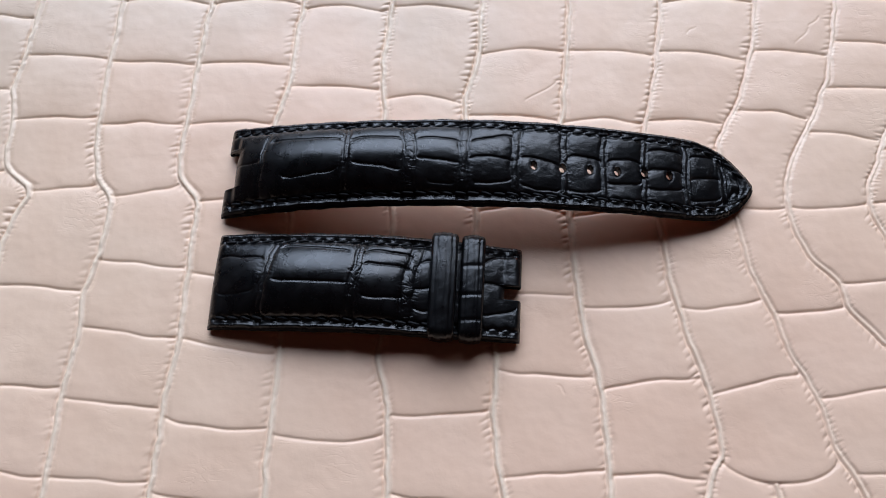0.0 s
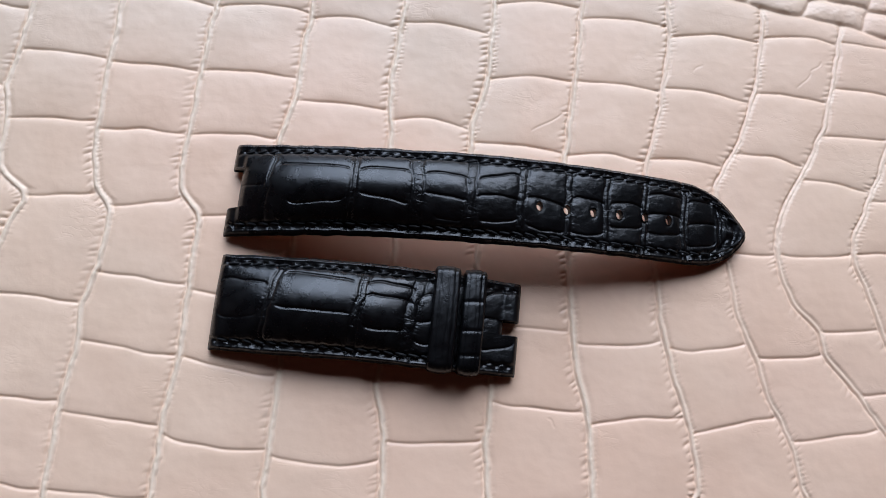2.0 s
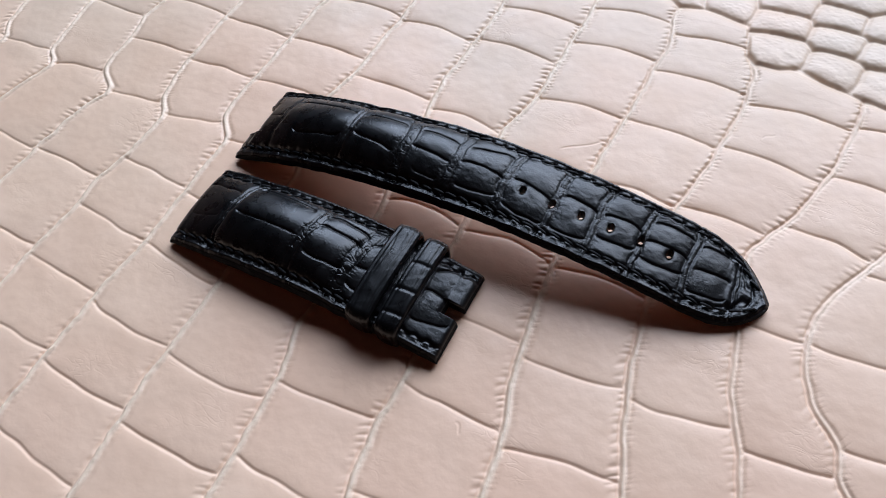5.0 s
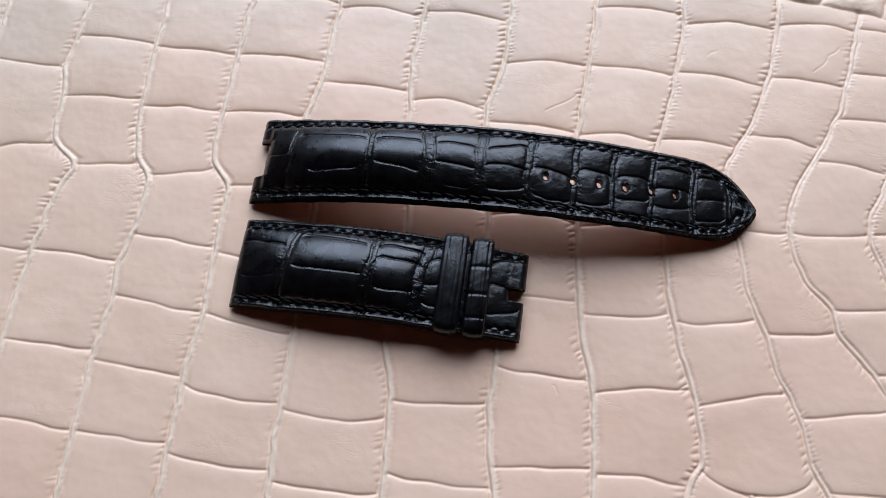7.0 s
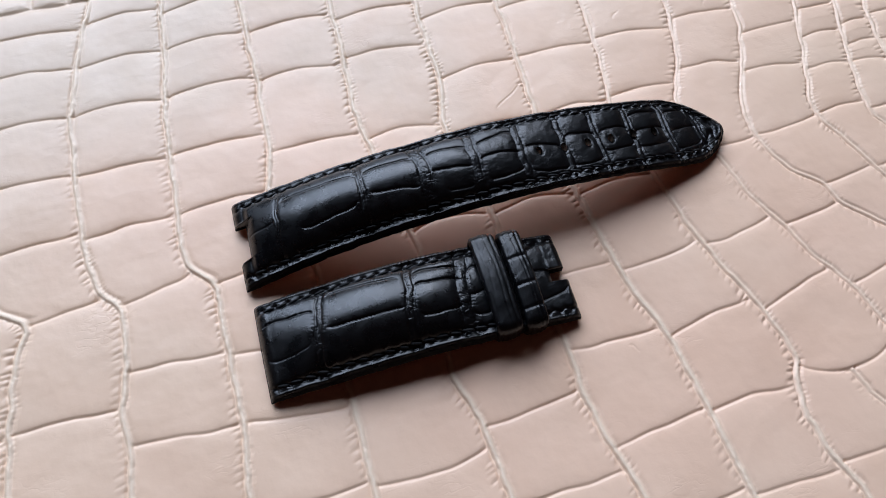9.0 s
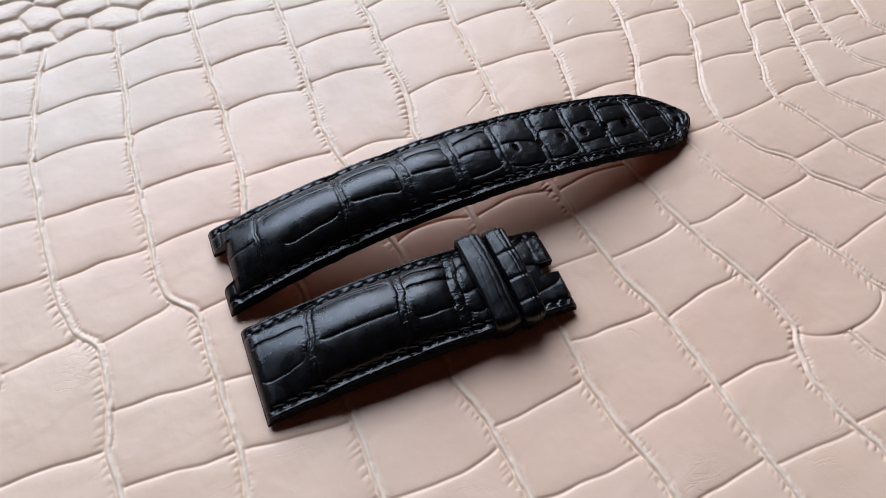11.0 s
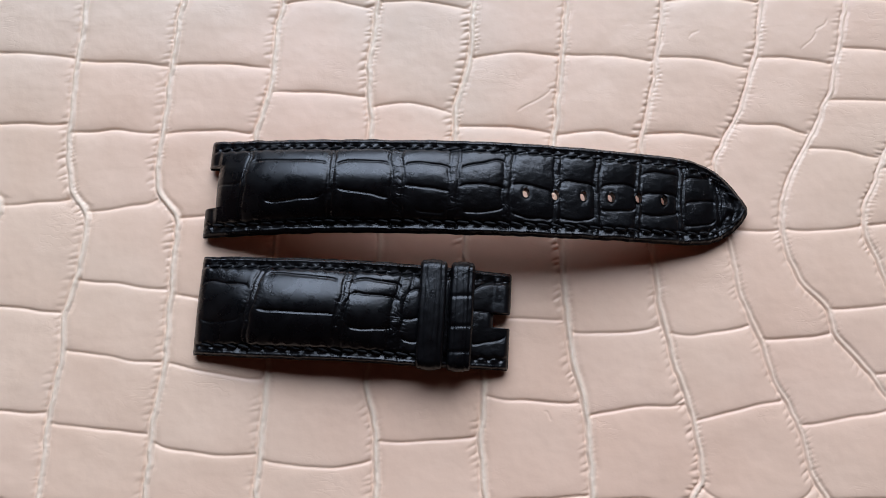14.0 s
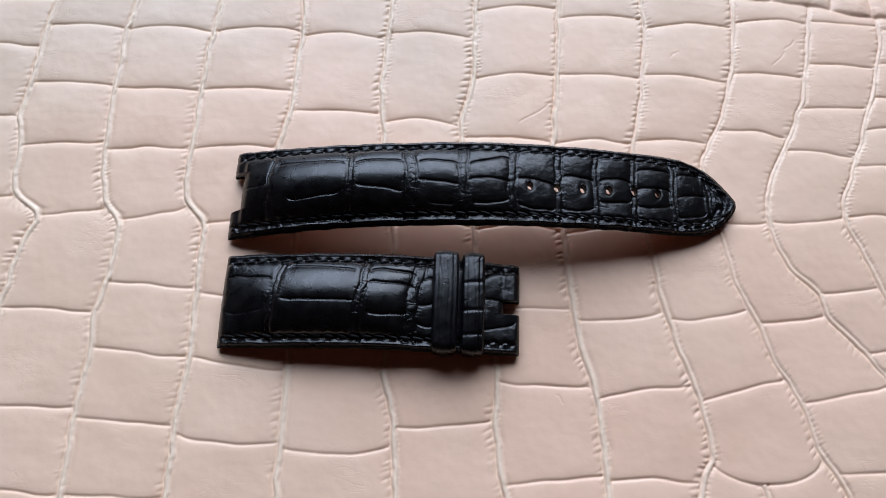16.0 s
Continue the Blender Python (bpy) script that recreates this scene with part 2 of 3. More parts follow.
scale_column([(144.5, 147.5, 1), (132, 133.3, 1.4), (116.7, 118.3, 1.4), (100, 100.5, 0.7), (83.7, 85, 0.6), (64.6, 67.1, 0), (47.6, 47, -0.3), (33.1, 30.4, -0.4), (16.4, 15.2, -1.2), (1.3, 0.8, -0.8), (-12.8, -15.4, -0.6), (-30, -31, 0)],
             [(-33, 210), (-36, 146), (-36, 124), (-35.5, 118), (-36.5, 109), (-36, 101), (-37, 93), (-39, 84), (-35, 72), (-32, 62), (-31, 30), (-31, 8), (-29, -14), (-27, -50)])
scale_column([(147, 148, 1), (132.7, 134, 1), (116.7, 116.2, 1.6), (94.6, 95, 0.8), (75, 75, 0), (52, 52, 0), (37.5, 37.5, 0), (14, 15.2, -1.4), (-1.2, -0.8, -1), (-17, -17, 0)],
             [(-12, 210), (-13, 140), (-13.5, 119), (-14.5, 101), (-13, 91), (-13, 85), (-9, 62), (-9, 58), (-10, 31), (-7, 21), (-6, 9), (-5, -10), (-2, -50)])
scale_column([(147, 147, 0), (131.5, 132.5, 1), (118.6, 118, 1), (92.5, 92.5, 1.6), (65.2, 65.8, 1.9), (41, 41, 0), (19, 21.3, -0.5), (3.6, 3.6, -0.5), (-13, -12, 0)],
             [(9, 210), (9, 133), (8.5, 114), (9, 107), (6, 94), (6, 86), (10, 63), (10, 59), (15.5, 32), (15, 22), (16.5, 10), (19, 0), (24, -50)])
scale_column([(139.3, 141.6, 1.2), (126.2, 128, 1.2), (106, 107.5, 1.2), (89.3, 89, 0.7), (64.9, 65.4, 2), (45.8, 47, 0.4), (30.2, 29.5, -0.7), (8.1, 10.9, 0), (-8, -6, 0)],
             [(24, 210), (29, 149), (29, 143), (31, 135), (30.5, 122), (30, 108), (29, 92), (28, 86), (31, 64), (32, 52), (34, 39), (37.5, 28), (39, 11), (40, -2), (45, -50)])
scale_column([(149.9, 149.6, 0.8), (138, 140, 0.6), (125, 125.3, 0.8), (107.8, 107.4, 1), (88.7, 89.4, 0.9), (65, 66, 1), (44.8, 47, -1.2), (26.6, 30.5, 0.8), (9.8, 9.7, 0.7), (-8, -8, 0)],
             [(46, 210), (48, 156), (48, 147), (49, 139), (52, 133), (53, 122), (52, 110), (50, 95), (48, 87), (51, 64), (53, 51), (56, 39), (60.5, 27), (62.5, 15), (60, 12), (58.5, 5), (59, -4), (62, -12), (70, -50)])
scale_column([(141.3, 136.5, -2.2), (122.7, 124.3, 1), (108.8, 107.5, 0.8), (90, 90, 0.9), (68, 68, 0), (45.3, 48.3, -0.9), (27.1, 32.7, 0.2), (14.6, 16, -5.2), (-7, -6, 0)],
             [(80, 210), (77, 142), (76.5, 127), (75, 112), (72, 101), (71, 97), (67.5, 90), (65, 85), (66, 75), (68, 67), (70, 56), (74, 47), (78, 36), (83, 27), (85, 18), (89, 12), (98, -10), (105, -50)])
scale_column([(140, 141, 1), (125.2, 126.2, 1), (110, 109.7, 0.8), (93.8, 92.4, 0.8), (69.3, 70, -0.4), (45.5, 47.6, -0.4), (27.7, 32.4, -0.3), (12.9, 13.9, 0), (-5, -4, 0)],
             [(99, 210), (97, 130), (94, 114), (91.5, 102), (86.5, 91), (82, 82), (80, 76), (80, 70), (81, 65), (84, 58), (90, 53), (91, 47), (98, 40), (107, 28), (118, 5), (125, -50)])
scale_column([(140, 140, 0), (127, 126, 0), (114, 113.4, 0), (101, 101.5, 0), (89, 87.8, 0.5), (70.2, 72, -0.7), (52.8, 55, -0.7), (39.3, 40.9, 0), (24, 26, 0), (6, 8, 0), (-12, -10, 0)],
             [(122, 210), (114, 120), (110, 106), (106, 95), (101, 81), (98.5, 77), (98.5, 70), (102, 61), (104.5, 53), (107, 48), (118, 32), (135, 5), (150, -50)])
scale_column([(125, 125, 0), (115, 115, 0), (105, 105, 0), (95.4, 95.7, 0.5), (85.6, 85.4, 0.4), (71.9, 72.3, 0.4), (54, 54.8, 0), (38, 38, 0), (20, 20, 0), (0, 0, 0)],
             [(135, 210), (127, 120), (121, 103), (116, 88), (113, 77), (112, 68), (115, 63), (122, 52), (140, 32), (168, -10), (180, -50)])
scale_column([(128, 128, 0), (118, 118, 0), (107, 107, 0), (97, 97.6, 0.4), (90.3, 90.6, 0.4), (84.8, 83.4, 0.4), (70, 70, 0), (50, 50, 0), (30, 30, 0)],
             [(150, 210), (138, 120), (129, 101), (127, 91), (126, 83), (128, 75), (140, 62), (175, 30), (200, -50)])
scale_column([(130, 130, 0), (119, 119, 0), (108, 108, 0), (99, 99, 0), (90, 90, 0), (80, 80, 0), (66, 66, 0), (50, 50, 0)],
             [(170, 210), (150, 115), (142, 98), (140, 85), (150, 72), (185, 50), (215, -50)])
scale_column([(125, 125, 0), (110, 110, 0), (96, 96, 0), (82, 82, 0)])
SPLIT = [(72.4, 30), (72.4, 10.5), (73.5, 6), (78, -3), (90, -50)]  # seam that starts at the dip of one joint
SCRATCHES = [(28.1, 99.6, 20.5, 93.5, 0.1), (91.6, 120.6, 88.9, 117.3, 0.1), (88.9, 117.3, 85.5, 112.5, 0.08), (59.2, 113.8, 61.3, 116.1, 0.08), (28.7, 27.4, 30.6, 25.8, 0.1)]
FLANK = [(-180, 153), (-93, 153), (-79.5, 154.5), (-62, 157), (-55, 155), (-38, 157), (20, 152), (29, 147.5), (35, 150.3), (46.5, 149.3), (49, 139.5), (51.5, 137), (57, 137), (61, 139), (68, 136.5), (76, 135), (110, 129), (180, 122)]
FLANK_SCALES = [(28.2, 152), (39.5, 154.1), (55.3, 142.8), (53.2, 152.1), (52.8, 159.5), (66.8, 150.5), (68.4, 141.6), (65.7, 158.4), (66.6, 166), (77.5, 149.1), (76.5, 158.6), (80, 140.5),
                (-89.6, 164), (-93, 157), (-81.6, 164.5), (-84, 157.3), (-75.2, 157.6), (-84, 171.5), (-73.4, 166), (-67, 160), (-63, 167.5), (-56.6, 160.4), (-92, 171.5)]
X0, X1, Y0, Y1, GRID = -156.0, 160.0, -32.0, 186.0, 0.245


def seam_line(knots, ys, seed):
    ky = [-k[1] for k in knots]
    kx = [k[0] for k in knots]
    base = np.mean([np.interp(-(ys + o), ky, kx) for o in (-1.4, -0.7, 0, 0.7, 1.4)], axis=0)
    return base + 0.22 * wave(ys, seed, 4.0) + 0.12 * wave(ys, seed + 50, 1.5)


def teeth(s, seed, pitch):
    ph = s / pitch + 0.35 * wave(s, seed, pitch * 2.2)
    return np.maximum(0, np.cos(2 * np.pi * ph)) ** 5 * (0.6 + 0.4 * wave(s, seed + 9, 3.1))


def hide_surface():
    xs, ys = np.arange(X0, X1, GRID), np.arange(Y0, Y1, GRID)
    x, y = np.meshgrid(xs, ys)
    fine = np.arange(Y0 - 5, Y1 + 5, 0.25)
    lines = [seam_line(k, fine, 100 + i) for i, k in enumerate(SEAMS)]
    at = [np.interp(ys, fine, l)[:, None] for l in lines]
    slopes = [np.convolve(np.gradient(l, fine), np.ones(17) / 17, "same") for l in lines]
    lean = [np.interp(ys, fine, 1 / np.sqrt(1 + np.gradient(l, fine) ** 2))[:, None] for l in lines]
    column = sum((x > a).astype(int) for a in at)
    along = np.full(x.shape, 99.0)       # signed distance from the nearest long seam
    near = np.zeros(x.shape, int)
    for i, (a, c) in enumerate(zip(at, lean)):
        d = (x - a) * c
        closer = np.abs(d) < np.abs(along)
        along, near = np.where(closer, d, along), np.where(closer, i, near)
    across = np.full(x.shape, 99.0)      # signed distance from the nearest joint
    cell = np.zeros(x.shape, int)
    for c in range(len(SEAMS) + 1):
        left = at[c - 1] if c else at[0] - 20
        right = at[c] if c < len(SEAMS) else at[-1] + 20
        u = np.clip((x - left) / np.maximum(right - left, 1), 0, 1)
        inside = column == c
        row = np.zeros(x.shape, int)
        for k, (yl, yr, sag) in enumerate(JOINTS[c]):
            curve = yl + (yr - yl) * u + sag * 4 * u * (1 - u) + 0.5 * (u - 0.5) * np.sin(6.3 * u) + 0.25 * wave(x, 300 + 20 * c + k, 5.0)
            d = y - curve
            row += (d < 0).astype(int)
            pick = inside & (np.abs(d) < np.abs(across))
            across = np.where(pick, d * 0.985, across)
        cell = np.where(inside, 40 * c + row, cell)
    # a second seam runs on from the dip in one joint
    sx = np.interp(ys, fine, seam_line(SPLIT, fine, 140))[:, None]
    low = (cell == 40 * 11 + 8) | (cell == 40 * 11 + 9)
    d = x - sx
    closer = low & (np.abs(d) < np.abs(along))
    along = np.where(closer, d, along)
    cell = np.where(low & (x > sx), cell + 10, cell)
    # small flank scales along the far border
    top = np.interp(xs, [f[0] for f in FLANK], [f[1] for f in FLANK])[None, :] + 1.2 * wave(xs, 77, 9.0)[None, :]
    flank = y > top
    g = np.random.default_rng(5)
    rise = y - top
    fx, fy = x[flank] + 0.7 * wave(y[flank], 81, 6.0), y[flank] + 0.5 * wave(x[flank], 82, 8.0)
    seeds = list(FLANK_SCALES)
    for j in range(8):
        for i in range(int((X1 - X0) / 11.5) + 2):
            px = X0 + 11.5 * (i + 0.3 * (j % 2)) + g.uniform(-1.6, 1.6)
            py = float(np.interp(px, [f[0] for f in FLANK], [f[1] for f in FLANK])) + 3.6 + 7.4 * j + g.uniform(-0.9, 0.9)
            if all(max(abs(px - q[0]) / 1.5, abs(py - q[1])) > 6.2 for q in FLANK_SCALES):
                seeds.append((px, py))
    best, second, third, who, tip = np.full(fx.shape, 1e9), np.full(fx.shape, 1e9), np.full(fx.shape, 1e9), np.zeros(fx.shape, int), np.zeros(fx.shape)
    for n, (px, py) in enumerate(seeds):
        r = (np.abs((fx - px) / 1.35) ** 3 + np.abs(fy - py) ** 3) ** (1 / 3)
        new_best = r < best
        third = np.where(new_best, second, np.where(r < second, second, np.minimum(third, r)))
        second = np.where(new_best, best, np.minimum(second, r))
        who, tip = np.where(new_best, n, who), np.where(new_best, fy - py, tip)
        best = np.where(new_best, r, best)
    cell[flank] = 1000 + who
    gap = np.full(x.shape, 99.0)
    gap[flank] = (second - best) * 0.5
    corner = np.full(x.shape, 99.0)
    corner[flank] = (third - best) * 0.5
    corner = np.where(flank, np.minimum(corner, np.maximum(gap, np.abs(rise))), 99.0)
    gap = np.minimum(gap, np.abs(rise))
    shingle = np.zeros(x.shape)
    shingle[flank] = -0.06 * tip
    along = np.where(flank, 99.0, along)
    across = np.where(flank, 99.0, across)

    a, b = np.abs(along), np.abs(across)
    # length along the nearest long seam, at the foot of each point
    s = y.copy()
    for i, (l, m) in enumerate(zip(lines, slopes)):
        sel = near == i
        k = np.broadcast_to(np.interp(ys, fine, m)[:, None], x.shape)[sel]
        foot = y[sel] + (x - at[i])[sel] * k / (1 + k * k)
        s[sel] = np.interp(foot, fine, np.concatenate([[0], np.cumsum(np.hypot(np.diff(l), np.diff(fine)))]))
    left = (along < 0)
    narrow = step(x + 0.3 * (y - 60), 32, 66)    # towards this flank the seams turn thin
    strength = 0.65 + 0.35 * field(x, y, 11, 24)
    # scales swell towards the middle, and sink at their borders
    z = shingle - 0.75 * np.exp(-(gap / 1.5)) - 0.40 * np.exp(-(corner / 1.0))
    # joints: the far scale rolls softly down, the near one starts with a sharp step
    fade = np.where(left, step(a, 0.2, 1.0), step(a, 0.5, 1.4))
    deep = (0.54 + 0.12 * field(x, y, 12, 9)) * fade
    z -= np.where(flank, 0, 0.20 * np.exp(-a / 3.6))
    soften = step(y, 35, 80)    # thin cuts on the near half, softer rolls on the far one
    far_roll = (0.08 + 0.12 * soften) * np.exp(-b / 4.5) + (0.15 + 0.22 * soften) * np.exp(-b / 1.7) + 0.3 * np.exp(-b / 0.5)
    near_roll = (0.08 + 0.10 * soften) * np.exp(-b / 3.5) + (0.45 + 0.15 * soften) * np.exp(-b / 0.8)
    z -= deep * np.where(across > 0, far_roll + 0.31 * np.exp(-(b / 0.28) ** 2), near_roll + 0.31 * np.exp(-(b / 0.25) ** 2))
    z -= 0.30 * np.exp(-(gap / 0.3) ** 2)
    # long seams: on one side the scale ends in a crease, on the other lies a flat band of pale skin with a low ridge
    w = 1.0 - 0.55 * narrow + 0.25 * wave(s, 13, 6.0)
    side = step(along, -0.2, 0.2)
    z -= (1 - side) * (0.34 - 0.12 * narrow) * np.exp(-a / 1.5) + side * (0.17 + 0.02 * narrow) * (1 - step(along, w, w + 1.5 - 0.4 * narrow))
    ridge = np.maximum(0, 0.19 + 0.07 * field(x, y, 15, 3.2) + 0.05 * field(x, y, 22, 0.8)) * (1 - 0.75 * narrow)
    z += ridge * np.exp(-(np.abs(along - 0.5 + 0.12 * field(x, y, 23, 4.0)) / (0.66 - 0.30 * narrow + 0.12 * field(x, y, 24, 3.0))) ** 3)
    z -= (0.47 - 0.07 * narrow) * strength * np.exp(-((along + 0.28) / 0.3) ** 2) + (0.06 + 0.10 * narrow) * np.exp(-((along - w - 0.25) / 0.3) ** 2)
    z += np.exp(-(along / 1.2) ** 2) * 0.05 * field(x + 0.5 * y, y * 0.6, 14, 0.75) + np.exp(-(a / 2.2) ** 2) * 0.05 * field(x, y, 16, 1.3)
    # nodules between short notches on one side of the long seams, a fine comb on the other
    tl = np.zeros(x.shape)
    for i in range(len(SEAMS)):
        sel = near == i
        sp = s[sel] + 0.35 * a[sel] + 0.45 * wave(s[sel], 560 + i, 1.9)
        reach = 2.3 + 1.1 * wave(s[sel], 500 + i, 2.2)
        ends = step(-a[sel], -reach, -0.45 * reach) * step(a[sel], 0.15, 0.5)
        ph = 2 * np.pi * (sp / 1.7 + 0.4 * wave(sp, 600 + 3 * i, 3.6))
        notch = (0.5 + 0.5 * np.cos(ph)) ** 2.2
        lt = (notch * (0.8 + 0.35 * wave(sp, 640 + i, 2.3)) - 0.36) * ends * left[sel]
        far = 2.6 + 0.7 * wave(s[sel], 520 + i, 2.0)
        rt = teeth(s[sel] - 0.25 * a[sel], 700 + 3 * i, 1.12) * step(-a[sel], -far, -1.3) * step(a[sel], 0.6 - 0.3 * narrow[sel], 1.1 - 0.5 * narrow[sel]) * (~left[sel]) * 0.75
        tl[sel] = lt + rt
    patchy = 0.3 + 0.45 * step(field(x, y, 19, 14), -0.6, 0.4) + 0.25 * step(field(x, y, 26, 4.5), -0.5, 0.5)
    z -= np.where(flank, 0, (0.14 + 0.2 * np.maximum(soften, 0.85 * step(x, -25, 25))) * tl * patchy * (1 - 0.65 * step(-x, -5, 55) * step(y, 60, 95)) * (1 - 0.3 * narrow))
    # a few scratches
    for xa, ya, xb, yb, depth in SCRATCHES:
        run = np.hypot(xb - xa, yb - ya)
        t = ((x - xa) * (xb - xa) + (y - ya) * (yb - ya)) / run ** 2
        off = ((x - xa) * (yb - ya) - (y - ya) * (xb - xa)) / run + 0.3 * np.sin(5 * t)
        z -= depth * np.exp(-(off / 0.2) ** 2) * step(t, -0.05, 0.1) * step(-t, -1.05, -0.9)
    # the small scales are soft and rounded
    soft = z.copy()
    for k in range(3):
        soft[1:-1, 1:-1] = (soft[1:-1, 1:-1] + soft[:-2, 1:-1] + soft[2:, 1:-1] + soft[1:-1, :-2] + soft[1:-1, 2:]) / 5
    z = np.where(rise > -1.5, soft, z) + np.where(flank, 0.08 * field(x, y, 20, 2.4) + 0.04 * field(x, y * 1.5, 21, 0.9), 0)
    # slow unevenness
    z += 0.16 * field(x, y, 17, 19) + 0.05 * field(x, y, 18, 5.5)
    member = np.where(flank, 0, np.exp(-((along - 0.5) / (0.7 - 0.25 * narrow)) ** 2) * (0.84 - 0.42 * narrow))
    return x, y, z, cell, member


def build_hide():
    x, y, z, cell, member = hide_surface()
    rows, cols = x.shape
    gy, gx = np.gradient(z, GRID)
    normal = np.dstack([-gx, -gy, np.ones_like(z)])
    normal /= np.linalg.norm(normal, axis=2, keepdims=True)
    pos = np.dstack([x, y, z]).reshape(-1, 3) * MM
    normal, member = normal.reshape(-1, 3), member.ravel()
    i = (np.arange(rows - 1)[:, None] * cols + np.arange(cols - 1)[None, :]).ravel()
    quads = np.stack([i, i + 1, i + cols + 1, i + cols], 1)
    owner = cell[:-1, :-1].ravel()
    bm = bmesh.new()
    bmesh.ops.create_cube(bm, size=1)
    for v in bm.verts:
        v.co = ((X0 + 1 if v.co.x < 0 else X1 - 2) * MM, (Y0 + 1 if v.co.y < 0 else Y1 - 2) * MM, -0.0036 if v.co.z < 0 else -0.0019)
    hide = tagged(part("crocodile_hide", bm, CREAM), "cream pink crocodile skin with large embossed scales lying flat", "leather hide")
    order = np.argsort(owner, kind="stable")
    ids, start = np.unique(owner[order], return_index=True)
    groups = np.split(order, start[1:])
    rest = []
    count = 0
    for faces in sorted(groups, key=len, reverse=True):
        mid = pos[quads[faces].ravel()].mean(0) / MM
        inner = -135 < mid[0] < 128 and -24 < mid[1] < 168
        if not inner or len(faces) < 60 or count >= 295:
            rest.append(faces)
            continue
        count += 1
        hide_patch("scale", faces, quads, pos, normal, member, hide)
    tagged(hide_patch("border_skin", np.concatenate(rest), quads, pos, normal, member, hide), kind="stuff")


def hide_patch(name, faces, quads, pos, normal, member, hide):
    used, local = np.unique(quads[faces].ravel(), return_inverse=True)
    me = sheet_mesh(name, pos[used], local.reshape(-1, 4))
    at = me.attributes.new("membrane", "FLOAT", "POINT")
    at.data.foreach_set("value", member[used].astype(np.float32))
    me.normals_split_custom_set_from_vertices(normal[used].tolist())
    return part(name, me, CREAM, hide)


# ---- the two straps ----
def groove(e, width, depth):
    return -depth * np.exp(-(e / width) ** 2)


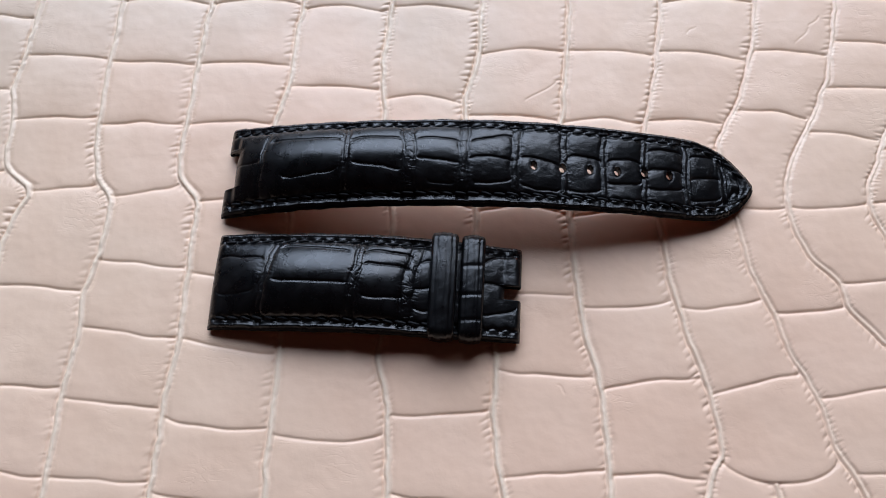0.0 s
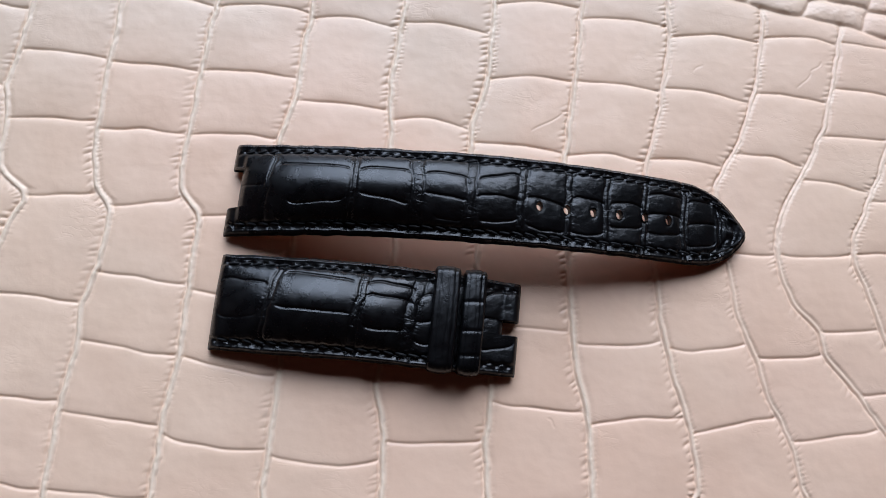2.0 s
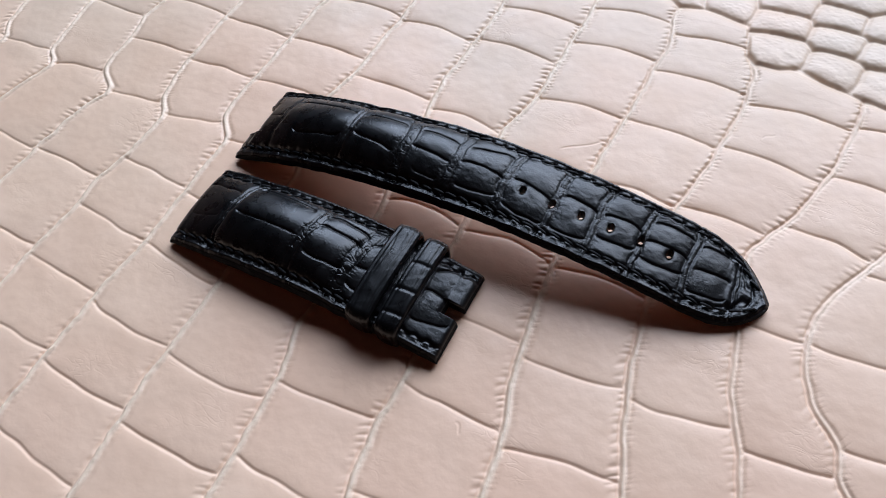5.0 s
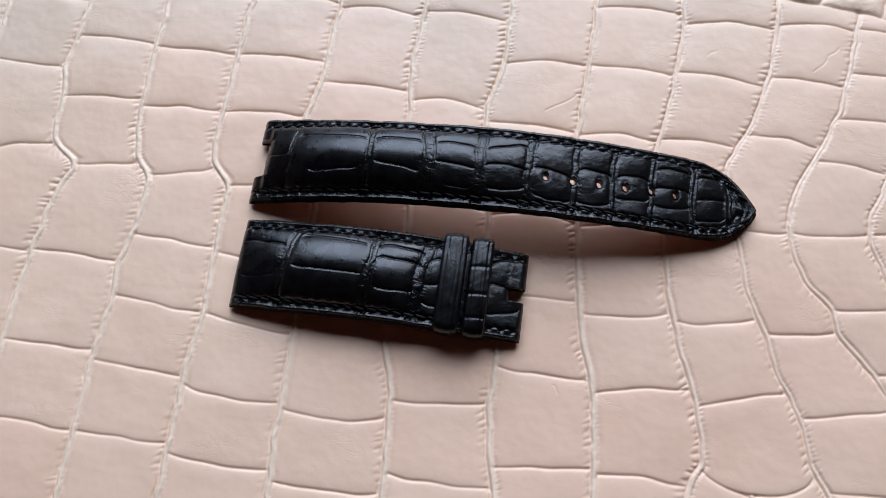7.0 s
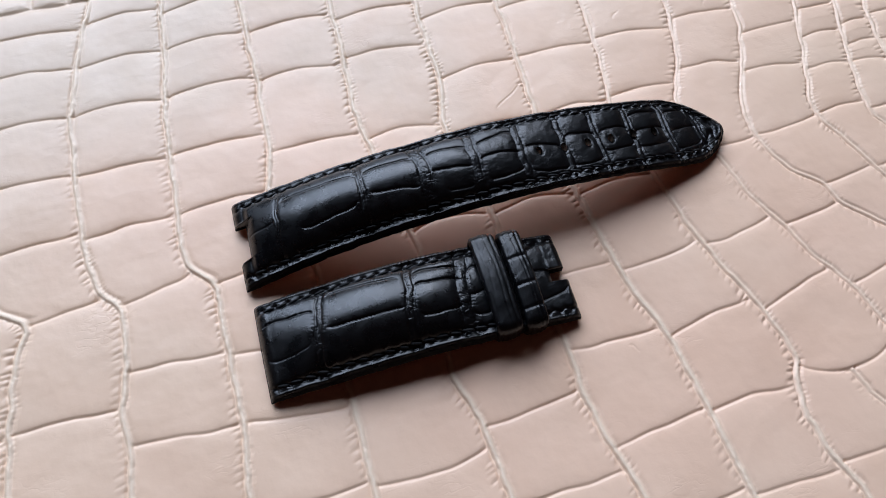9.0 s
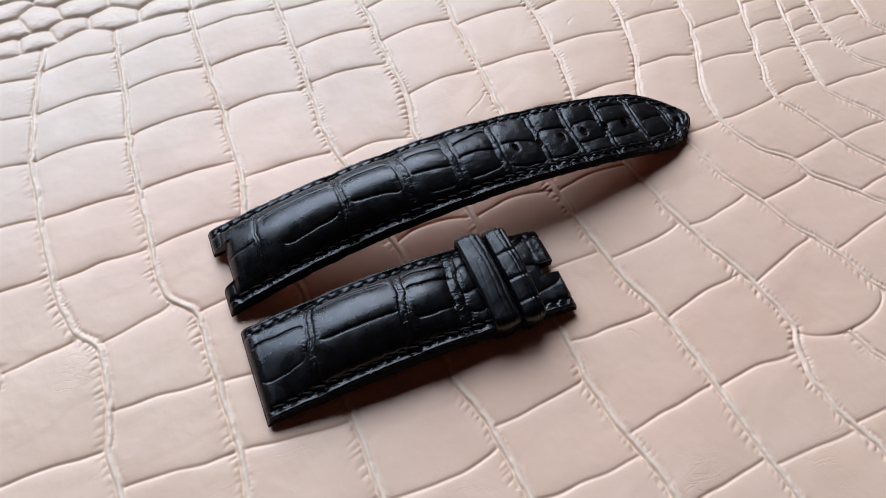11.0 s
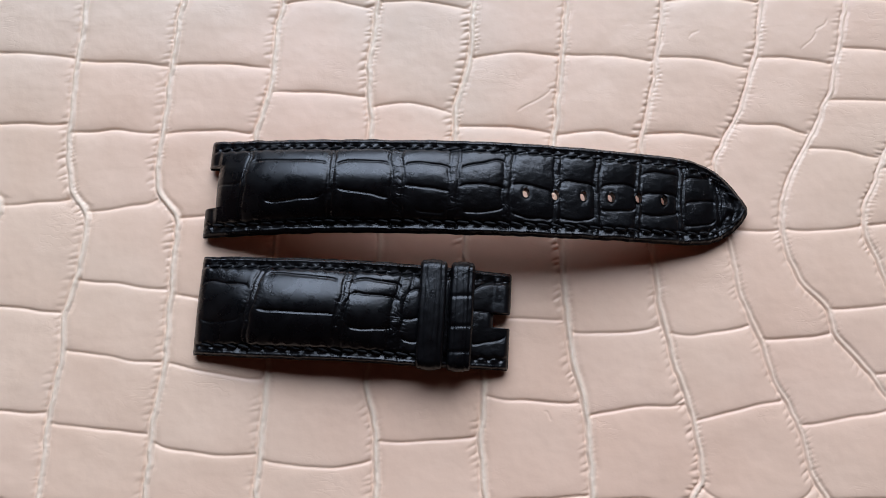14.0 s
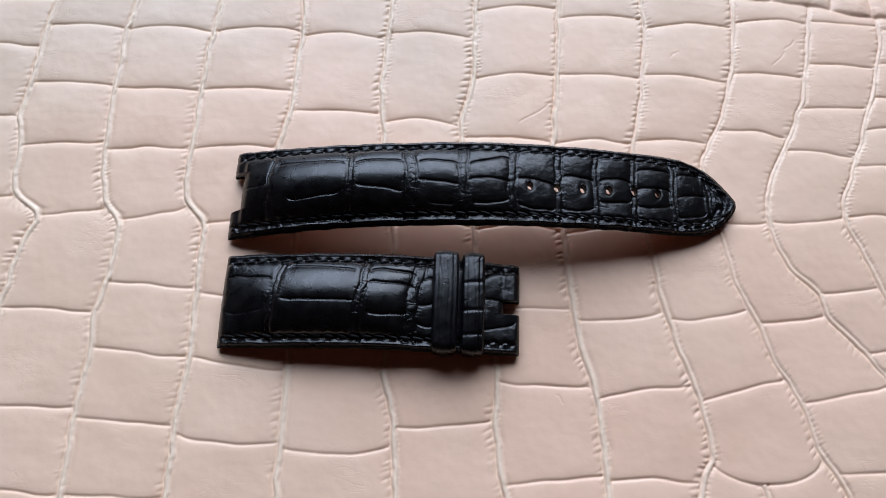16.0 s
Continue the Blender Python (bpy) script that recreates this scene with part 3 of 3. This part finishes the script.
class Strap:
    """A padded strap: plan and heights in millimetres along x, and its creases."""

    def __init__(self, low, high, under, pad, bands, folds, ends, holes=(), edge=((-50, 2.7), (80, 2.7))):
        self.low, self.high, self.under, self.pad = low, high, under, pad
        self.pitch = 2.75
        self.middle = (low[0][1] + high[0][1]) / 2
        self.bands, self.folds, self.ends, self.holes, self.edge = bands, folds, ends, holes, edge

    def curve(self, knots, x):
        kx, kv = [k[0] for k in knots], [k[1] for k in knots]
        return np.mean([np.interp(x + o, kx, kv) for o in (-3, -1.5, 0, 1.5, 3)], axis=0)

    def sides(self, x):
        kx = [k[0] for k in self.low]
        lo = np.interp(x, kx, [k[1] for k in self.low])
        hi = np.interp(x, [k[0] for k in self.high], [k[1] for k in self.high])
        return lo, hi

    def bottom(self, x):
        return self.curve(self.under, x)

    def thick(self, x):
        return self.curve(self.edge, x)

    def inset(self, x, y):
        lo, hi = self.sides(x)
        slope = 1 / np.sqrt(1 + np.gradient(hi - lo, axis=1) ** 2 / np.maximum(np.gradient(x, axis=1), 1e-6) ** 2) if x.ndim == 2 else 1.0
        return np.minimum(y - lo, hi - y) * slope

    def top(self, x, y, e):
        lo, hi = self.sides(x)
        v = np.clip((y - (lo + hi) / 2) / np.maximum((hi - lo) / 2, 0.1), -1, 1)
        z = self.bottom(x) + self.thick(x)
        swell = self.curve(self.pad, x)
        half = np.maximum((hi - lo) / 2, 2.6)
        q = np.clip((e - 1.7) / (half - 1.7), 0, 1)
        crest = np.sqrt((1 - q) ** 2 + 0.045) - 0.02
        z = z + swell * 1.0 * (0.68 * (1 - crest ** 1.45) + 0.32 * (1 - (1 - q) ** 5)) * step(e, 1.5, 2.6)
        tab_x, tab_v = self.ends[0][0], self.ends[0][1]
        if tab_v:
            z = z - 0.97 * (z - self.bottom(x) - self.thick(x)) * step(-x, -(tab_x + 3.6), -(tab_x + 2.2)) * step(np.abs(v), tab_v - 0.07, tab_v + 0.05)
        z = z - 0.45 * np.clip(1 - e / 2.0, 0, 1) - 0.30 * step(-e, -0.5, 0.0)    # rim falls outwards
        z = z + 0.16 * np.exp(-((e - 0.6) / 0.28) ** 2)
        phase = 2 * np.pi * (x + 44.5) / self.pitch
        z = z - 0.17 * np.maximum(0, np.cos(phase)) ** 3 * np.exp(-((e - 2.0) / 0.5) ** 2)     # pulled down between the stitches
        z = z + groove(e - 2.1 + 0.22 * np.cos(phase), 0.48, 0.40) - 0.12 * step(-e, -1.9, -1.5)     # stitched channel
        # creases across the strap: a pair of furrows with puckered skin between
        pucker = 0.45 + 0.55 * step(e, 0.4, 1.4)
        zone = 0.35 * step(-e, -2.6, -1.4)
        for bx, by, tilt, wide, deep in self.bands:
            d = x - (bx + tilt * (np.maximum(y - by, 0) - 0.3 * np.maximum(by - y, 0))) + 0.3 * wave(y, int(bx * 7) + 900, 2.2) + 0.35 * wave(y, int(bx * 7) + 901, 6.0)
            z = z - deep * pucker * (0.13 * np.exp(-(np.abs(d) / (wide + 0.45)) ** 3) + 0.42 * np.exp(-np.maximum(np.abs(d) - wide, 0) / 2.0))
            z = z + deep * pucker * (groove(d + wide, 0.19, 0.26) + groove(d - wide, 0.19, 0.26))
            inner = np.exp(-(d / (wide + 0.1)) ** 2)
            z = z + deep * pucker * (0.07 * np.exp(-(d / (0.65 * wide)) ** 2) + inner * (0.035 * field(x, y * 0.7, 31, 0.6) + 0.04 * field(x, y, 32, 1.5)))
            z = z + deep * pucker * np.exp(-(d / (wide + 1.3)) ** 2) * 0.04 * field(x * 0.6, y, 36, 0.75)
            reach = np.abs(d) - wide
            comb = teeth(y + 0.35 * d, int(bx * 3) + 950, 0.85) * (0.7 + 0.5 * wave(y, int(bx * 5) + 940, 2.0))
            z = z - deep * 0.11 * pucker * comb * step(reach, 0.05, 0.3) * step(-reach, -1.8 - 0.6 * wave(y, int(bx * 5) + 941, 1.3), -0.4)
            zone = np.maximum(zone, np.exp(-(d / (wide + 0.7)) ** 2) * pucker * min(deep, 1))
        # folds along the strap, between the bands
        for xa, ya, xb, yb, deep in self.folds:
            u = (x - xa) / (xb - xa)
            line = ya + (yb - ya) * u + 0.18 * wave(x, int(xa * 11 + ya) + 800, 2.5)
            turn = np.minimum(x - xa, xb - x)
            line = line - np.sign(ya - self.middle) * 0.65 * np.exp(-np.maximum(turn, 0) / 0.6) * (abs(ya - self.middle) > 1)
            keep = step(u, -0.04, 0.06) * step(-u, -1.04, -0.94)
            d = y - line
            z = z + deep * keep * (groove(d, 0.2, 0.28) - 0.32 * np.exp(-np.abs(d) / 1.7))
        z = z + 0.02 * field(x, y, 33, 2.4) * step(e, 2.2, 3.2) + 0.06 * field(x, y, 34, 6)
        z = z + (0.05 * field(x, y * 0.4, 35, 0.7) + 0.05 * field(x, y * 0.5, 37, 1.7)) * step(-e, -2.6, -1.6)
        lumps = step(x, -10, 8) * step(e, 2.0, 3.0)
        z = z + lumps * (0.06 * field(x, y * 0.8, 38, 1.9) + 0.03 * field(x * 0.8, y, 39, 0.8))
        self.zone = zone
        self.worn = step(x, -10, 10) * 0.7 * step(e, 1.5, 2.5)
        return z

    def grid(self, du=0.2, dv=0.16):
        (xa, cut_a, rec_a), (xb, cut_b, rec_b) = self.ends
        n = int((xb - xa) / du)
        v = np.linspace(-1, 1, int(21 / dv))
        v = np.sign(v) * (1 - (1 - np.abs(v)) ** 1.12)
        cuts = [c for q in (cut_a, cut_b) if q for c in (q - 0.004, q + 0.004, -q - 0.004, -q + 0.004)]
        v = np.unique(np.concatenate([v, cuts]))
        t = np.linspace(0, 1, n)
        t = 0.5 * (t + 0.5 - 0.5 * np.cos(np.pi * t))
        x = np.zeros((len(v), n))
        for k, q in enumerate(v):
            a = xa + (rec_a if cut_a and abs(q) < cut_a else 0)
            b = xb - (rec_b if cut_b and abs(q) < cut_b else 0)
            ramp_a, ramp_b = np.clip(1 - t * 8, 0, 1), np.clip(1 - (1 - t) * 8, 0, 1)
            x[k] = xa + (xb - xa) * t + (a - xa) * ramp_a ** 1.5 + (b - xb) * ramp_b ** 1.5
        lo, hi = self.sides(x)
        y = (lo + hi) / 2 + v[:, None] * (hi - lo) / 2
        return x, y, v

    def build(self, root_name, label, upper_label):
        x, y, v = self.grid()
        m, n = x.shape
        e = self.inset(x, y)
        zb = self.bottom(x)
        z = self.top(x, y, e)
        for run, radius in ((x - x[:, :1], 2.4), (x[:, -1:] - x, 1.5 if self.ends[1][1] else 0.3)):
            q = np.clip(1 - run / radius, 0, 1)
            tall = np.minimum(z - zb, 3.2 if radius > 1.6 else 1.5)
            z = z - tall * 0.8 * (1 - np.sqrt(1 - q * q * 0.98))
        # the cut edges waver
        for sign in (-1, 1):
            seed = len(self.bands) * 10 + sign
            y = y + step(sign * v, 0.84, 1.0)[:, None] * (0.10 * wave(x, seed + 40, 2.6) + 0.06 * wave(x, seed + 70, 1.1))
        root = tagged(new(root_name), label, "watch strap")
        top_v = np.dstack([x, y, z])
        seam = np.dstack([x, y, np.minimum(zb + np.maximum(1.15, self.thick(x) - 1.5), z - 0.2)])
        i = (np.arange(m - 1)[:, None] * n + np.arange(n - 1)[None, :])
        keep = np.ones(i.shape, bool)
        cx, cy = (x[:-1, :-1] + x[1:, 1:]) / 2, (y[:-1, :-1] + y[1:, 1:]) / 2
        for hx, hy, hr in self.holes:
            r = np.hypot(x - hx, (y - hy) / 1.5)
            keep &= np.hypot(cx - hx, (cy - hy) / 1.5) > hr
            pull = (np.abs(r - hr) < 0.2)
            for arr, c in ((x, hx), (y, hy)):
                arr[pull] = c + (arr[pull] - c) * (hr / np.maximum(r[pull], 1e-6))
            top_v[..., 0], top_v[..., 1] = x, y
            rim = np.hypot(x - hx, (y - hy) / 1.5)
            top_v[..., 2] -= 0.18 * np.exp(-((rim - hr) / 0.35) ** 2)
        seam[..., 0], seam[..., 1] = x, y
        f = i[keep].ravel()
        top_f = np.stack([f, f + 1, f + n + 1, f + n], 1)
        border = np.concatenate([np.arange(n), n - 1 + n * np.arange(1, m), (m - 1) * n + np.arange(n - 2, -1, -1), n * np.arange(m - 2, 0, -1)])

        def skirt(upper, lower, name, material, bulge):
            ring_a, ring_b = upper.reshape(-1, 3)[border], lower.reshape(-1, 3)[border]
            layers = []
            for k in range(5):
                w = k / 4
                q = ring_a * (1 - w) + ring_b * w
                nxt, prv = np.roll(q, -1, 0), np.roll(q, 1, 0)
                tan = nxt - prv
                out = np.stack([tan[:, 1], -tan[:, 0], np.zeros(len(q))], 1)
                out /= np.maximum(np.linalg.norm(out, axis=1, keepdims=True), 1e-6)
                layers.append(q + out * bulge * math.sin(math.pi * w))
            k = len(border)
            verts = np.concatenate(layers)
            b = np.arange(k)
            faces = np.concatenate([np.stack([b + k * j, b + k * (j + 1), (b + 1) % k + k * (j + 1), (b + 1) % k + k * j], 1) for j in range(4)])
            return part(name, sheet_mesh(name, verts * MM, faces), material, root)

        skin = sheet_mesh("upper_leather", top_v.reshape(-1, 3) * MM, top_f)
        skin.attributes.new("crease", "FLOAT", "POINT").data.foreach_set("value", self.zone.ravel().astype(np.float32))
        skin.attributes.new("worn", "FLOAT", "POINT").data.foreach_set("value", self.worn.ravel().astype(np.float32))
        part("upper_leather", skin, BLACK, root, upper_label)
        skirt(top_v, seam, "upper_edge", BLACK_EDGE, 0.12)
        low = np.dstack([x, y, zb])
        skirt(seam, low, "lining_edge", BLACK_EDGE, 0.16)
        part("lining", sheet_mesh("lining", low.reshape(-1, 3) * MM, top_f[:, ::-1]), BOUNCE_LINING, root)
        self.root = root
        return root

    def hole_walls(self):
        for hx, hy, hr in self.holes:
            bm = bmesh.new()
            x = np.array([hx])
            zb, zt = float(self.bottom(x)[0]), float(self.bottom(x)[0]) + float(self.thick(x)[0]) + 0.12
            rings = [[bm.verts.new(((hx + hr * 1.02 * math.cos(q * math.pi / 10)) * MM, (hy + 1.5 * hr * 1.02 * math.sin(q * math.pi / 10)) * MM, h * MM)) for q in range(20)] for h in (zb, zt)]
            for q in range(20):
                bm.faces.new((rings[0][q], rings[1][q], rings[1][(q + 1) % 20], rings[0][(q + 1) % 20]))
            part("buckle_hole", bm, BLACK_LINING, self.root)

    def stitches(self, x_from, x_to, inset=2.05):
        pitch = self.pitch
        me = stitch_mesh(pitch * 0.92)
        for side in (-1, 1):
            xs = np.arange(x_from, x_to, 0.1)
            lo, hi = self.sides(xs)
            line = lo + inset if side < 0 else hi - inset
            line = np.where(hi - lo > 2 * inset + 0.2, line, (lo + hi) / 2)
            run = np.concatenate([[0], np.cumsum(np.hypot(np.diff(xs), np.diff(line)))])
            for k, s in enumerate(np.arange(pitch / 2, run[-1], pitch)):
                x, y = np.interp(s, run, xs), np.interp(s, run, line)
                xa, ya = np.interp(s + 0.8, run, xs), np.interp(s + 0.8, run, line)
                zq = [float(self.bottom(np.array([q]))[0]) for q in (x, x + 1.0)]
                ob = part("stitch", me, THREAD, self.root)
                yaw = math.degrees(math.atan2(ya - y, xa - x)) + (11 if side > 0 else -11) + random.uniform(-7, 7)
                ob.matrix_local = pose(x * MM, y * MM, (zq[0] + float(self.thick(np.array([x]))[0]) - 0.14 + random.uniform(-0.14, 0.10)) * MM, 0, -math.degrees(math.atan2(zq[1] - zq[0], 1)), yaw)


STITCH = {}


def stitch_mesh(length):
    if length in STITCH:
        return STITCH[length]
    bm = bmesh.new()
    rings = []
    for t in (-1, -0.88, -0.6, -0.2, 0.2, 0.6, 0.88, 1):
        r = 0.21 * (1 - abs(t) ** 4) ** 0.5 + 0.05
        rings.append([bm.verts.new((t * length / 2 * MM, r * 1.15 * math.cos(q * math.pi / 4) * MM, (r * math.sin(q * math.pi / 4) + 0.16 * (1 - t * t)) * MM)) for q in range(8)])
    for a, b in zip(rings, rings[1:]):
        for q in range(8):
            bm.faces.new((a[q], b[q], b[(q + 1) % 8], a[(q + 1) % 8])).smooth = True
    bm.faces.new(rings[0])
    bm.faces.new(rings[-1][::-1])
    bmesh.ops.recalc_face_normals(bm, faces=bm.faces[:])
    me = bpy.data.meshes.new("stitch")
    bm.to_mesh(me)
    bm.free()
    STITCH[length] = me
    return me


long_strap = Strap(
    low=[(-47, 60.2), (-36, 60.7), (-20, 61.6), (-4, 62.1), (12, 62.6), (28, 63.2), (44, 63.8), (53, 64.2), (56.5, 64.4), (60, 64.7), (62.6, 65.2), (65.5, 66.2), (68.3, 68.0), (70.2, 70.1), (71.2, 71.7), (71.7, 73.1)],
    high=[(-47, 81.3), (-28, 81.3), (-4, 81.7), (20, 82.3), (44, 82.8), (52.5, 83.0), (56, 83.0), (59.3, 82.8), (61.7, 82.2), (64.2, 81.2), (66.4, 79.6), (68.4, 77.7), (70.1, 75.8), (71.1, 74.4), (71.7, 73.5)],
    under=[(-47, 0.3), (-44, 1.4), (-36, 4.0), (-28, 6.0), (-20, 7.4), (-12, 8.6), (-4, 9.5), (4, 9.9), (12, 10.1), (20, 9.7), (28, 9.0), (36, 7.9), (44, 6.4), (52, 4.5), (60, 2.1), (65, 0.6), (68, 0.2), (75, 0.1)],
    pad=[(-47, 1.0), (-43.5, 1.8), (-40, 2.7), (-35, 3.6), (-30, 4.0), (-20, 4.4), (-8, 4.0), (5, 3.2), (18, 1.8), (27, 0.7), (36, 0.4), (72, 0.2)],
    bands=[(-37.3, 73, 0.1, 0.25, 0.35), (-18.7, 72.5, 0.0, 0.5, 0.9), (-4.8, 73, -0.05, 1.2, 1.0), (6.7, 73.5, 0.03, 0.9, 1.0), (17.8, 74, 0.02, 0.8, 1.0),
           (28.2, 74, 0.03, 0.7, 1.0), (36.9, 73.5, 0.03, 0.6, 1.0), (46.0, 73.5, 0.03, 0.6, 1.0), (55.9, 74, 0.02, 0.6, 1.0), (65.0, 74, -0.1, 0.4, 0.8)],
    folds=[(-32.5, 66.8, -20, 68, 1), (-36, 76.1, -19.5, 75.7, 0.7), (-44, 71, -38, 71, 0.5), (-17.5, 75.7, -6.6, 75.8, 0.9), (-16.8, 69.9, -6.6, 68.4, 1.1), (-3.2, 75.8, 5.6, 76, 0.9), (-3, 71.2, 5.6, 70.3, 1.1), (-1, 66, 5, 65.8, 0.6), (8.1, 75.9, 17, 78.2, 1), (8, 71.9, 16.9, 72.5, 1.1), (8.8, 66.2, 17, 67.6, 1), (18.8, 73.6, 27.2, 72.6, 1.1)],
    ends=((-47.0, 0.44, 2.5), (71.7, None, 0)),
    edge=((-50, 2.7), (8, 2.7), (24, 2.4), (56, 2.4), (66, 2.6), (80, 2.6)),
    holes=[(21.6, 71.5, 0.72), (27.8, 71.7, 0.72), (33.8, 72.0, 0.72), (39.8, 72.4, 0.72), (45.9, 72.9, 0.72), (51.7, 73.1, 0.72)],
)
long_strap.folds = long_strap.folds + [(18.9, 66.6, 27.3, 66.3, 1.1), (29, 75, 36.2, 74.9, 1.1), (29, 66.5, 36.3, 67.2, 1), (37.7, 75.1, 45.3, 75.5, 1.1), (37.7, 69.1, 45.3, 70.2, 1.1), (46.8, 78.7, 55.1, 79.3, 1), (46.8, 74.1, 55.1, 74.6, 1.1), (46.8, 69.2, 55.1, 70.3, 1.1), (56.7, 78.8, 62.8, 79.4, 0.9), (56.7, 73.3, 63.8, 74.7, 1.1), (56.7, 67.9, 64, 69.4, 1)]
short_strap = Strap(
    low=[(-46.5, 34.9), (-30, 35.2), (-10, 35.5), (5, 35.3), (21, 35.6)],
    high=[(-46.5, 55.7), (-36, 56.0), (-20, 56.3), (-4, 56.3), (8, 56.1), (21, 55.8)],
    under=[(-46.5, 0.3), (-42, 0.9), (-32, 1.9), (-22, 2.5), (-12, 2.8), (-4, 2.7), (6, 2.1), (14, 1.2), (21, 0.35)],
    pad=[(-46.5, 0.6), (-43, 1.4), (-39.5, 2.4), (-35, 3.4), (-30, 3.9), (-20, 4.0), (-10, 3.4), (-2, 1.8), (4, 0.8), (12, 0.5), (21, 0.4)],
    bands=[(-33.9, 48, 0.34, 0.55, 0.9), (-14.9, 45, 0.17, 0.8, 1.0), (-3.6, 42, 0.14, 1.2, 1.1)],
    folds=[(-45, 50.4, -34.4, 49.8, 0.8), (-45, 41.9, -36, 42.1, 0.4), (-31, 52.6, -16, 52.0, 1), (-32, 44.8, -16.4, 44.5, 1.1), (-13, 52.4, -3, 51.9, 1.1), (-12.8, 49.3, -3.4, 48.8, 1.1),
           (-13.2, 41.9, -4.6, 42.1, 1.1), (-1, 50.8, 1.6, 50.9, 1), (-2.2, 44.0, 1.6, 44.9, 1), (-2.4, 40.1, 1.6, 39.9, 1), (12, 52.2, 16.8, 54, 1), (12, 47.3, 16.6, 47.4, 1), (12, 40.0, 19.4, 41.9, 1)],
    ends=((-46.3, None, 0), (20.3, 0.155, 3.6)),
    edge=((-50, 2.7), (-46.5, 2.7), (-42, 3.0), (-32, 3.7), (-22, 4.2), (-12, 4.3), (-4, 4.2), (6, 3.8), (14, 3.1), (21, 2.7), (30, 2.7)),
)


def keeper(name, x0, x1, label, cuts, ribs):
    """A leather loop round the short strap, with furrows along it and cuts across it."""
    mid = (x0 + x1) / 2
    zb = float(short_strap.bottom(np.array([mid]))[0])
    lo, hi = 34.9, 57.1
    zt = zb + float(short_strap.thick(np.array([mid]))[0]) + 2.3
    loop = []
    corner = 1.9

    def arc(cx, cz, a0, a1):
        for k in range(9):
            a = radians(a0 + (a1 - a0) * k / 8)
            loop.append((cx + corner * math.cos(a), cz + corner * math.sin(a)))
    z0, z1 = zb - 1.25, zt
    arc(lo + corner, z0 + corner, 180, 270)
    for k in range(1, 12):
        loop.append((lo + corner + (hi - lo - 2 * corner) * k / 12, z0))
    arc(hi - corner, z0 + corner, 270, 360)
    arc(hi - corner, z1 - corner, 0, 90)
    for k in range(1, 60):
        q = k / 60
        loop.append((hi - corner - (hi - lo - 2 * corner) * q, z1 + 0.75 * math.sin(math.pi * q)))
    arc(lo + corner, z1 - corner, 90, 180)
    loop = np.array(loop)
    m = len(loop)
    tan = np.roll(loop, -1, 0) - np.roll(loop, 1, 0)
    out = np.stack([tan[:, 1], -tan[:, 0]], 1)
    out /= np.linalg.norm(out, axis=1, keepdims=True)
    n = 33
    us = np.linspace(0, 1, n)
    verts = []
    for u in us:
        x = x0 + (x1 - x0) * u
        edge = min(u, 1 - u) * (x1 - x0)
        d = -0.5 * max(0, 1 - edge / 0.55) ** 2
        d += -0.10 * math.exp(-((edge - 1.1) / 0.2) ** 2) + 0.45 * (1 - (2 * u - 1) ** 2)
        w = loop[:, 0]
        dd = d + 0.07 * wave(w + 3 * u, int(x0 * 10) + 60, 3.0) * (1 if 0.1 < u < 0.9 else 0.3) + 0.02 * wave(w * 1.7 - 6 * u, int(x0 * 10) + 61, 1.2)
        run = u * (x1 - x0) + 0.4 * wave(w, int(x0 * 10) + 63, 5.0)
        for g, at_u in enumerate(ribs):
            dd = dd - 0.08 * np.exp(-((run - at_u * (x1 - x0) - 0.15 * wave(w, int(x0 * 10) + 70 + g, 3.0)) / 0.2) ** 2)
        dd = dd + 0.03 * wave(run, int(x0 * 10) + 64, 0.75) * min(1, edge / 0.8) * (0.6 + 0.4 * wave(w, int(x0 * 10) + 65, 7.0))
        for c in cuts:
            dd = dd - 0.26 * np.exp(-((w - c - 0.4 * (u - 0.5)) / 0.3) ** 2) * (loop[:, 1] > zb + 2)
        p = loop + out * dd[:, None]
        verts.append(np.stack([np.full(m, x), p[:, 0], p[:, 1]], 1))
    for u in us[::-1]:
        p = loop - out * 1.15
        verts.append(np.stack([np.full(m, x0 + (x1 - x0) * u), p[:, 0], p[:, 1]], 1))
    verts = np.concatenate(verts)
    k = 2 * n
    b = np.arange(m)
    faces = np.concatenate([np.stack([b + m * j, (b + 1) % m + m * j, (b + 1) % m + m * ((j + 1) % k), b + m * ((j + 1) % k)], 1) for j in range(k)])
    ob = part(name, sheet_mesh(name, verts * MM, faces), BLACK_LOOP)
    return tagged(ob, label, "strap keeper", "strap keepers")


long_strap.build("long_watch_strap", "long black alligator leather watch strap arched over the hide", "glossy padded black alligator leather")
long_strap.hole_walls()
long_strap.stitches(-44.5, 70.0)
short_strap.build("short_watch_strap", "short black alligator leather watch strap with notched buckle end", "glossy padded black alligator leather")
short_strap.stitches(-44.5, 1.0)
keeper("strap_keeper", 0.9, 6.5, "wide black leather keeper loop round the short strap", (), (0.3, 0.6, 0.84))
keeper("strap_keeper", 7.3, 12.3, "narrow black leather keeper loop next to the notched end", (50.0, 43.8, 38.6), (0.6, 0.8))
build_hide()
